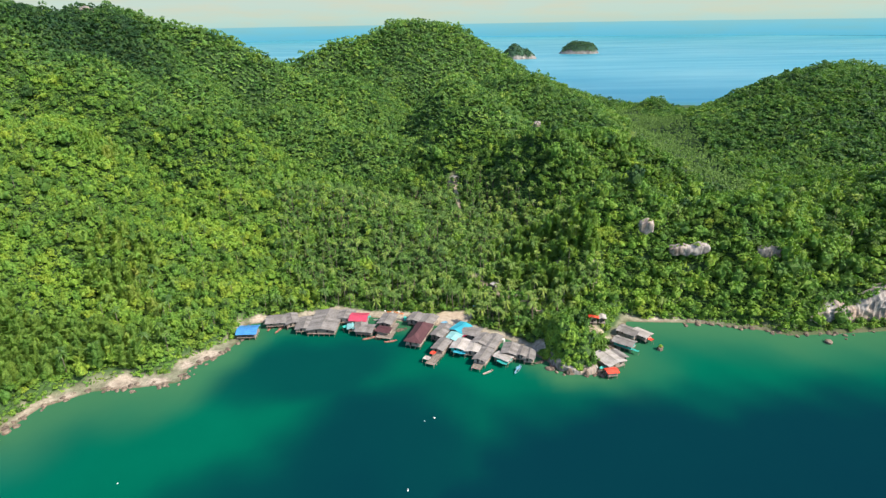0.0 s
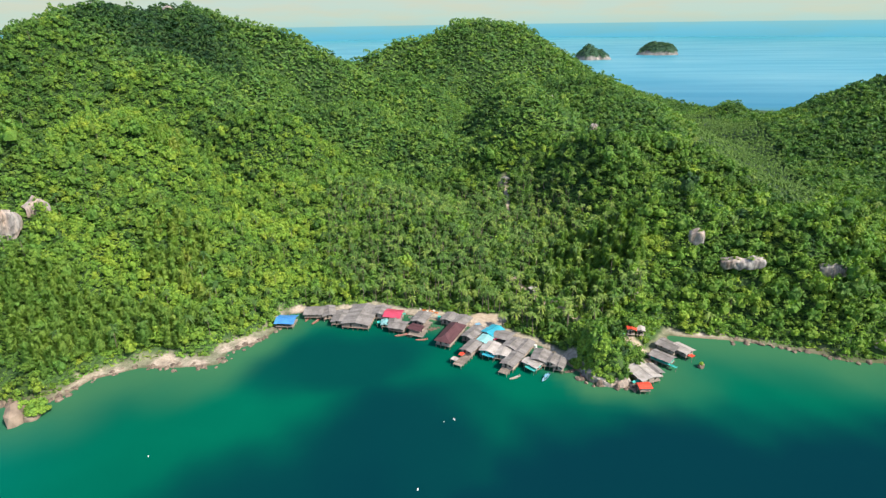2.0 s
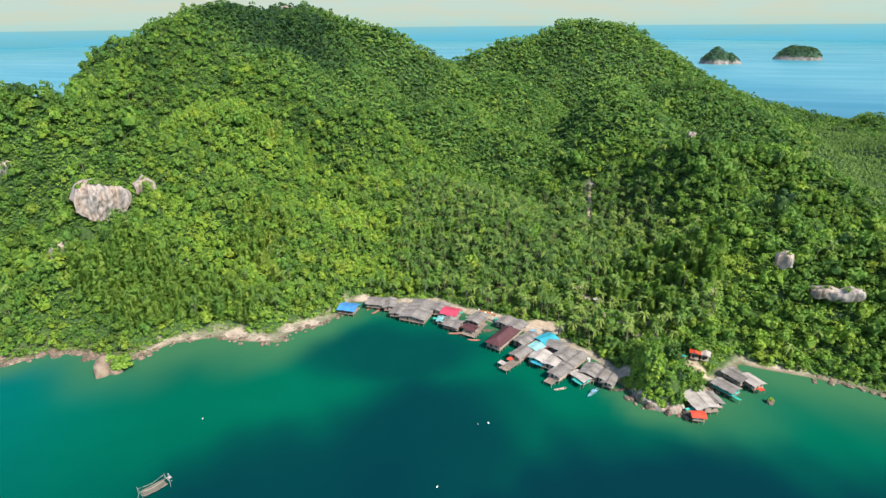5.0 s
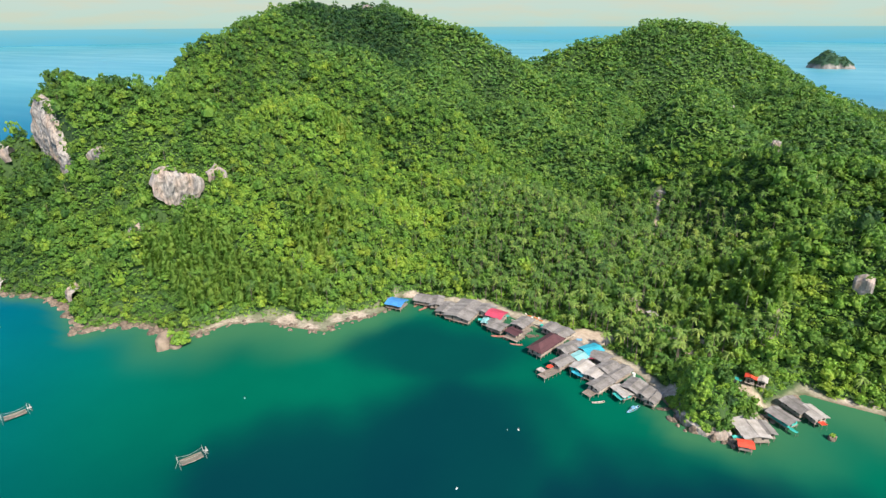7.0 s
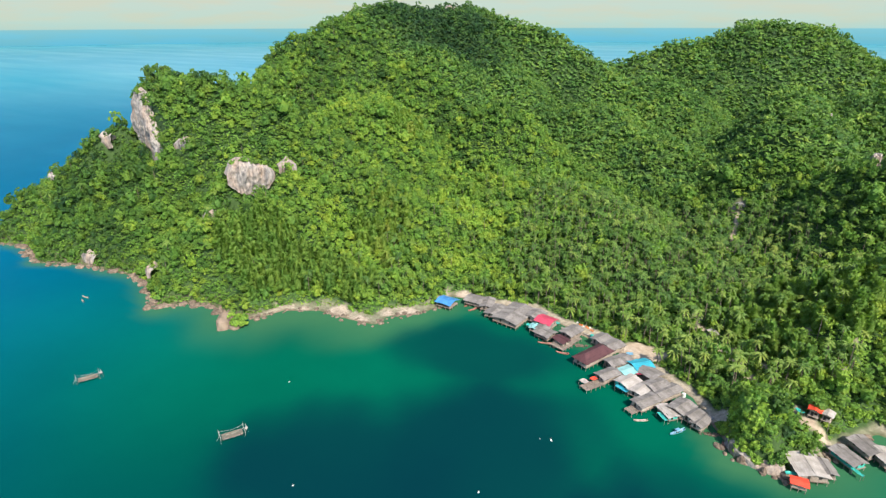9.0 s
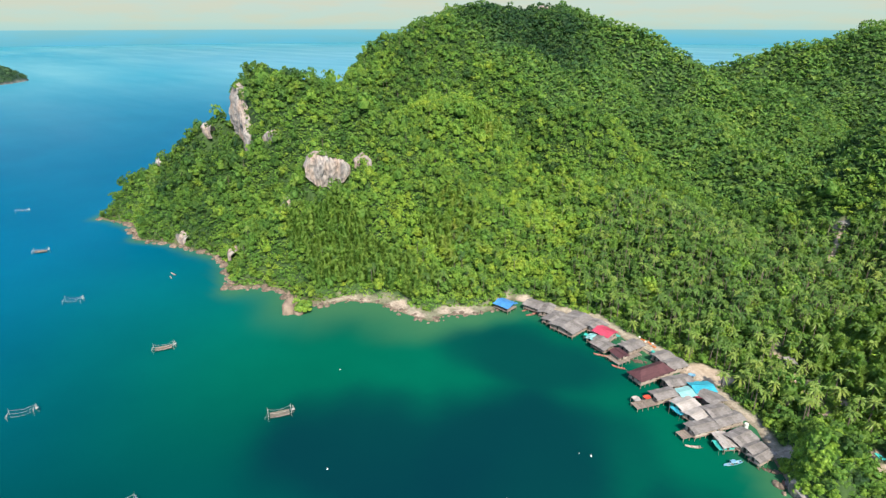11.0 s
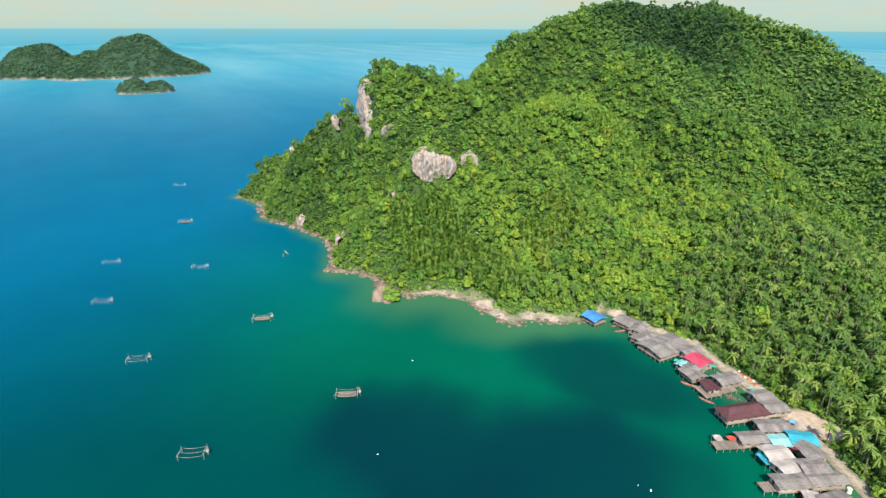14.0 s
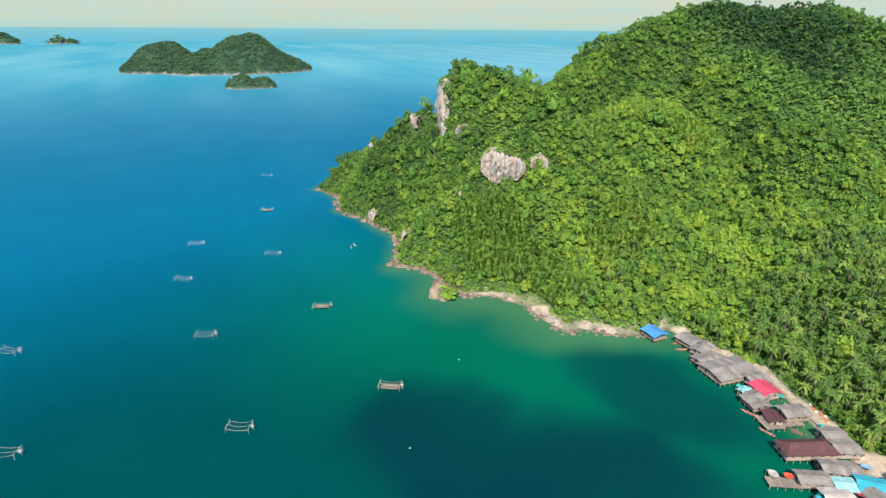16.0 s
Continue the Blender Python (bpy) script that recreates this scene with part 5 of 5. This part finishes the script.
for bx, by, turn, mat, label, length in (
    (-90.9, 254.2, 175, HULL_RED, "red wooden fishing boat moored at a stilt house", 5.0), (-85.6, 252.6, 160, HULL_RED, "long red wooden boat moored at a stilt house", 7.0),
    (-38.4, 243.6, 115, HULL_RED, "red and white wooden boat moored by the huts", 7.5), (-28.0, 240.2, 105, HULL_RED, "red wooden boat beside the plank deck", 6.0),
    (-36.0, 251.5, 120, HULL_RED, "red wooden boat between the stilt houses", 5.5), (17.5, 213.0, 125, HULL_GREY, "grey wooden boat lying off the houses", 5.5),
    (31.0, 214.6, 150, HULL_BLUE, "blue and white longtail boat off the houses", 7.5), (46.6, 216.6, 20, HULL_RED, "small orange-red boat at the rocky head", 4.5),
    (-272, 137, 100, HULL_GREY, "pale grey boat anchored off the wooded cape", 5.0), (-268, 134, 80, HULL_GREY, "grey boat anchored off the wooded cape", 4.2)):
    boat(bx, by, turn, mat, label, length, mat is HULL_BLUE)


# ---------------------------------------------------------------- lift nets and floats
def lift_net(x, y, turn, full, label):
    b = thing("lift_net", pose(x, y, 0, 0, 0, turn), label, "fishing net", "lift nets in the bay")
    w, l = 4.6, 8.6
    for sx in (-1, 1):
        for sy in (-1, 1):
            part("post", pole((sx * l / 2, sy * w / 2, -3), (sx * l / 2 + sx * 0.15, sy * w / 2, 3.2), 0.05, 0.04), BAMBOO, b)
        part("stay", pole((sx * (l / 2 + 2.2), 0, -1.5), (sx * l / 2, 0, 2.4), 0.05), BAMBOO, b)
    for sy in (-1, 0, 1):
        prev = None
        for s in range(5):
            t = s / 4
            p = (-l / 2 + l * t, sy * w / 2, 2.2 - 0.9 * math.sin(math.pi * t))
            if prev:
                part("rail", pole(prev, p, 0.038), BAMBOO, b)
            prev = p
    part("cross_bar", pole((-l / 2, -w / 2, 2.2), (-l / 2, w / 2, 2.2), 0.055), BAMBOO, b)
    part("cross_bar", pole((l / 2, -w / 2, 2.2), (l / 2, w / 2, 2.2), 0.055), BAMBOO, b)
    hut = part("platform", box(1.0, 1.2, 0.1, Matrix.Translation((l / 2 + 0.9, 0, 1.9))), BAMBOO, b)
    for sy in (-1, 1):
        part("winch_leg", pole((l / 2 + 0.9, sy * 0.8, 1.95), (l / 2 + 0.9, 0, 3.6), 0.06), BAMBOO, hut)
    part("winch", pole((l / 2 + 0.9, -0.9, 2.9), (l / 2 + 0.9, 0.9, 2.9), 0.14), BAMBOO, hut)
    if full:
        bm = bmesh.new()
        bmesh.ops.create_grid(bm, x_segments=12, y_segments=8, size=0.5)
        for v in bm.verts:
            qx, qy = v.co.x, v.co.y
            v.co = (qx * l * 0.86, qy * w * 0.8, 1.0 - 0.9 * (1 - 4 * qx * qx) * (1 - 4 * qy * qy))
        bmesh.ops.solidify(bm, geom=bm.faces[:], thickness=0.05)
        part("net", bm, NETTING, b, "brown sagging net")


for nx_, ny_, full in ((-486, 96.5, 0), (-371, 87, 1), (-308, 35.5, 0), (-272, 83, 0), (-248, 29.5, 0), (-186, 100.5, 1), (-174.5, 42.5, 0), (-103.5, 115, 1), (-97.5, 55, 0), (-189, -41, 0), (-111, -22, 0)):
    lift_net(nx_, ny_, 66 + 6 * math.sin(nx_), full, "bleached bamboo lift net %s in the bay" % ("holding brown netting" if full else "with its net down"))


def float_buoy(x, y, s, label="small white float on the water"):
    b = thing("buoy", pose(x, y, 0, 0, 0, x * 7 % 180), label, "buoy", "floats in the bay")
    bm = bmesh.new()
    bmesh.ops.create_uvsphere(bm, u_segments=12, v_segments=8, radius=s)
    bmesh.ops.transform(bm, matrix=Matrix.Diagonal((1.6, 0.8, 0.7, 1)), verts=bm.verts)
    part("float", bm, WHITE_PAINT, b, smooth=True)
    part("stick", pole((0, 0, -0.4), (0, 0, s * 2.6), 0.06), BAMBOO, b)


for fx, fy, s in ((-5.8, 182.8, 0.4), (-9.5, 181, 0.2), (-14, 145.8, 0.36), (-113.7, 150.4, 0.25), (-66, 112, 0.25)):
    float_buoy(fx, fy, s)


# ---------------------------------------------------------------- far islands
def island(x, y, bumps, reach, label, seed, step, bare=6.0, crown=5.0):
    """bumps: offsets, heights, radii and steepness of its hills; rock shows up to the height called bare."""
    def lie(ix, iy):
        hh = np.full(len(ix), -2.0)
        for bx, by, h, rx, ry, steep_by in bumps:
            q = np.hypot((ix - bx) / rx, (iy - by) / ry) * (1 + 0.12 * wobble(ix, iy, rx * 0.5, seed))
            hh = np.maximum(hh, h * (1.0 + 0.13 * wobble(ix, iy, rx * 0.3, seed + 4)) * np.clip(1.06 - q ** steep_by, -0.3, 1.06) + 5 * smooth(1.08, 0.98, q) - 2)
        return hh

    span = np.arange(-reach, reach + step, step)
    ix, iy = [q.ravel() for q in np.meshgrid(span, span)]
    hh = lie(ix, iy)
    i2 = (np.arange(len(span) - 1)[:, None] * len(span) + np.arange(len(span) - 1)).ravel()
    f = np.stack([i2, i2 + 1, i2 + len(span) + 1, i2 + len(span)], 1)
    f = f[(hh[f] > -1).any(1)]
    used, back = np.unique(f, return_inverse=True)
    edge = bare * (1 + 0.5 * wobble(ix, iy, reach * 0.08, seed))
    m = thing("island", Matrix.Translation((x, y, -0.6)), label, "island", "far islands")
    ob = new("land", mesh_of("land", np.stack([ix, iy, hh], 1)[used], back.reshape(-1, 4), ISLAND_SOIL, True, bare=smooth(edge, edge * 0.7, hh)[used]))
    ob.parent = m
    gg = np.random.default_rng(seed)
    count = int((hh > bare).sum() * step * step / (crown * 1.0) ** 2)
    pick = gg.choice(np.where(hh > bare * 0.5)[0], count)
    tx, ty = ix[pick] + gg.uniform(-0.5, 0.5, count) * step, iy[pick] + gg.uniform(-0.5, 0.5, count) * step
    th = lie(tx, ty)
    ok = th > bare * (0.8 + 0.4 * wobble(tx, ty, reach * 0.08, seed))
    tx, ty, th = tx[ok], ty[ok], th[ok]
    ts = crown * gg.uniform(0.65, 1.25, len(tx))
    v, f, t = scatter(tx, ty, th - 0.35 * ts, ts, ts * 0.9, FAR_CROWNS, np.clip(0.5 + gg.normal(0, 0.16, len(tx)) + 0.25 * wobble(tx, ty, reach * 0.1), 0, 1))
    ob = new("canopy", mesh_of("canopy", v, f, HAZED_WOODS, False, tint=t))
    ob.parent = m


island(-1915, 55, ((-50, -145, 74, 130, 128, 1.8), (20, 98, 110, 150, 175, 1.2), (-30, -20, 54, 110, 120, 1.6), (30, 205, 30, 70, 75, 1.2), (40, -40, 40, 130, 100, 2.0)), 400, "large wooded island with two hills in the distance", 3, 6.0, 4.5, 5.6)
island(-1365, 126, ((0, -15, 24, 36, 34, 2.2), (0, 30, 17, 30, 34, 2.4)), 90, "small low wooded islet with a pale rocky rim", 5, 2.6, 3.5, 4.0)
island(282, 2290, ((-10, 0, 46, 50, 56, 1.6), (30, 0, 26, 40, 40, 2.0)), 120, "pointed rocky islet out at sea", 7, 3.0, 13, 5.0)
island(580, 2560, ((0, 0, 38, 82, 60, 3.2),), 130, "low round-topped islet out at sea", 9, 3.0, 14, 5.0)
island(-4700, -930, ((0, 0, 40, 50, 70, 1.2), (0, 60, 22, 40, 60, 1.4)), 150, "far dark islet near the horizon", 11, 10.0, 6, 14.0)
island(-4640, -1230, ((0, 0, 60, 60, 90, 1.3), (0, -80, 40, 60, 100, 1.5)), 220, "far low island at the horizon", 13, 12.0, 6, 16.0)


# ---------------------------------------------------------------- small things in the village
def water_tank(x, y, s, mat, label):
    z0 = max(0.0, float(land_height([x], [y])[0][0]))
    t_ = thing("water_tank", pose(x, y, z0), label, "water tank", "water tanks of the village")
    bm = bmesh.new()
    bmesh.ops.create_cone(bm, cap_ends=True, segments=16, radius1=s, radius2=s * 0.94, depth=s * 2.2, matrix=Matrix.Translation((0, 0, s * 1.1)))
    body = part("tank_body", bm, mat, t_, smooth=False)
    part("lid", pole((0, 0, s * 2.2), (0, 0, s * 2.35), s * 0.45, s * 0.4, 12), mat, body)


for tx, ty, ts, tm, tl in ((-49, 264.6, 0.8, HULL_BLUE, "blue plastic water tank behind a house"), (-22, 261, 0.9, TEAL, "teal plastic water tank by the lane"), (10, 251, 0.9, HULL_BLUE, "blue plastic water tank in the yard"),
                           (27, 238.5, 0.8, WHITE_PAINT, "white water tank behind the back row"), (77.5, 226.5, 0.9, HULL_BLUE, "blue water tank by the rocky head")):
    water_tank(tx, ty, ts, tm, tl)


def tarp(x, y, w, l, turn, z, mat, label):
    z0 = max(0.0, float(land_height([x], [y])[0][0]))
    t_ = thing("tarpaulin", pose(x, y, z0, 0, 0, turn), label, "tarpaulin", "tarpaulins")
    bm = bmesh.new()
    bmesh.ops.create_grid(bm, x_segments=6, y_segments=6, size=0.5)
    for v in bm.verts:
        qx, qy = v.co.x, v.co.y
        v.co = (qx * w, qy * l, z - 0.35 * (1 - 4 * qx * qx) * (1 - 4 * qy * qy) + 0.12 * math.sin(qx * 9 + qy * 5))
    bmesh.ops.solidify(bm, geom=bm.faces[:], thickness=0.04)
    part("sheet", bm, mat, t_)
    for sx in (-1, 1):
        for sy in (-1, 1):
            part("pole", pole((sx * w * 0.48, sy * l * 0.48, -0.3), (sx * w * 0.48, sy * l * 0.48, z + 0.1), 0.05), POST, t_)


tarp(15.5, 268, 3.4, 3.0, 20, 2.3, HULL_BLUE, "blue tarpaulin stretched among the palms")
tarp(-1.5, 255.5, 3.0, 2.2, 30, 1.6, HULL_BLUE, "blue tarpaulin over gear in the sandy yard")
tarp(8.6, 239.6, 2.0, 4.6, -58, 3.9, CRIMSON_ROOF, "red awning beside the cyan roof")
tarp(5.4, 225.6, 5.6, 2.2, -20, 2.9, CYAN_ROOF, "blue awning on the seaward side of a house")
tarp(24.2, 217.6, 5.2, 1.6, -38, 2.4, TEAL, "teal awning over a stilt hut's front")
tarp(68.2, 212.6, 3.6, 1.6, 28, 2.4, TEAL, "teal awning at the pale-roofed house")
tarp(86.4, 226.6, 4.2, 1.4, -38, 2.2, TEAL, "teal awning on the landward hut")
tarp(96.8, 235.2, 2.6, 2.2, 40, 2.6, RED_ROOF, "red awning at the last house")
tarp(66.6, 243.2, 3.2, 1.6, -30, 2.2, TEAL, "teal sheet beside the red-roofed house")


def low_wall(ax, ay, bx, by, label):
    """A low concrete edging wall with a coping, from one place to another."""
    z0 = max(0.0, float(land_height([(ax + bx) / 2], [(ay + by) / 2])[0][0]))
    run = math.hypot(bx - ax, by - ay)
    w_ = thing("sea_wall", pose((ax + bx) / 2, (ay + by) / 2, z0, 0, 0, math.degrees(math.atan2(by - ay, bx - ax))), label, "wall", "low walls of the village")
    part("wall_body", box(run, 0.4, 1.6, Matrix.Translation((0, 0, -0.2)), 0.04), CONCRETE, w_)
    part("coping", box(run + 0.1, 0.55, 0.14, Matrix.Translation((0, 0, 0.68)), 0.03), CONCRETE, w_)


low_wall(-38.5, 261.6, -30.4, 262.0, "low pale concrete wall beside the sandy lane")
low_wall(-26.8, 262.4, -21.5, 261.2, "short pale concrete wall above the beach")

# heaped stones under the deck and along the landing
g = np.random.default_rng(77)
heap = []
for ax, ay, bx, by, count in ((-34.3, 242.6, -31.1, 252.5, 60), (-31.1, 252.5, -29.9, 262.0, 60), (-26, 249.6, -21, 253.2, 50), (-9.5, 262.4, -5.5, 259.5, 26), (38, 219, 44, 221.5, 40)):
    for k in range(count):
        t = g.uniform()
        sv, sf = STONES[k % 4]
        qx, qy = ax + (bx - ax) * t + g.normal(0, 0.6), ay + (by - ay) * t + g.normal(0, 0.6)
        qz = max(0.0, float(land_height([qx], [qy])[0][0]))
        heap.append((sv * g.uniform(0.2, 0.6) + [qx, qy, qz + 0.15], sf))
tagged(new("rubble", mesh_of("rubble", *join(heap), SHORE_ROCK)), "heaped brown stones beside the decks and the lane", "stones", kind="stuff")


def crate(x, y, turn, mat, label):
    z0 = max(0.0, float(land_height([x], [y])[0][0]))
    c = thing("fish_crate", pose(x, y, z0, 0, 0, turn), label, "crate", "fish crates by the lane")
    part("base", box(0.9, 0.6, 0.06, Matrix.Translation((0, 0, 0.05))), mat, c)
    for sx in (-1, 1):
        part("side", box(0.05, 0.6, 0.45, Matrix.Translation((sx * 0.43, 0, 0.3))), mat, c)
        part("side", box(0.81, 0.05, 0.45, Matrix.Translation((0, sx * 0.28, 0.3))), mat, c)


for k in range(9):
    crate(-33.0 + 1.2 * k + g.uniform(-0.5, 0.5), 268.9 - 0.25 * k + g.uniform(-0.9, 0.9), g.uniform(0, 90), ORANGE_CRATE if k % 3 else WHITE_PAINT, "%s plastic fish crate standing by the sandy lane" % ("orange" if k % 3 else "white"))
tarp(-43.6, 257.2, 2.6, 2.0, 20, 2.2, TEAL, "green tarpaulin over gear beside the crimson roof")
tarp(-41.6, 262.6, 3.2, 1.8, 10, 1.8, TEAL, "green tarpaulin on a frame beside the lane")
tarp(-51.6, 251.4, 2.4, 2.2, 30, 2.6, TEAL, "green tarpaulin at the aqua-roofed hut")
tarp(-55.2, 264.4, 1.6, 1.4, 15, 2.4, BLUE_ROOF, "blue tarpaulin behind the big shed")
tarp(-6.8, 225.4, 2.2, 2.8, -26, 3.0, RED_ROOF, "faded red awning on the long pier")
tarp(-9.6, 221.8, 3.2, 3.0, -26, 2.6, PALE_ROOF, "cream canvas awning on the long pier's end")
# yellow-green garden trees at the edge of the palms
cv, cf = broad_crown(510, 7, 24, 0.15)
garden_crown = mesh_of("crown", cv, cf, LEAF, False, tint=np.clip(0.95 + g.normal(0, 0.06, len(cv)), 0, 1))
tv, tf = trunk_shell(1.0, 0.06, 0.03, 0.0, 6, 2, -0.4)
garden_trunk = mesh_of("trunk", tv, tf, BARK, True)
for qx, qy, qs in ((-65.8, 270.6, 2.6), (-10.4, 273.2, 2.2), (-14.4, 267.4, 2.6), (-13.0, 269.8, 1.9), (16.5, 257.5, 2.2), (33.5, 243.5, 2.4)):
    tree = thing("garden_tree", pose(qx, qy, float(land_height([qx], [qy])[0][0]), 0, 0, qx * 31), "rounded yellow-green tree at the edge of the palms", "tree", "garden trees by the lane")
    for nm, me in (("trunk", garden_trunk), ("crown", garden_crown)):
        ob = new(nm, me)
        ob.parent = tree
        ob.matrix_basis = Matrix.Diagonal((qs, qs, qs * 1.25, 1))
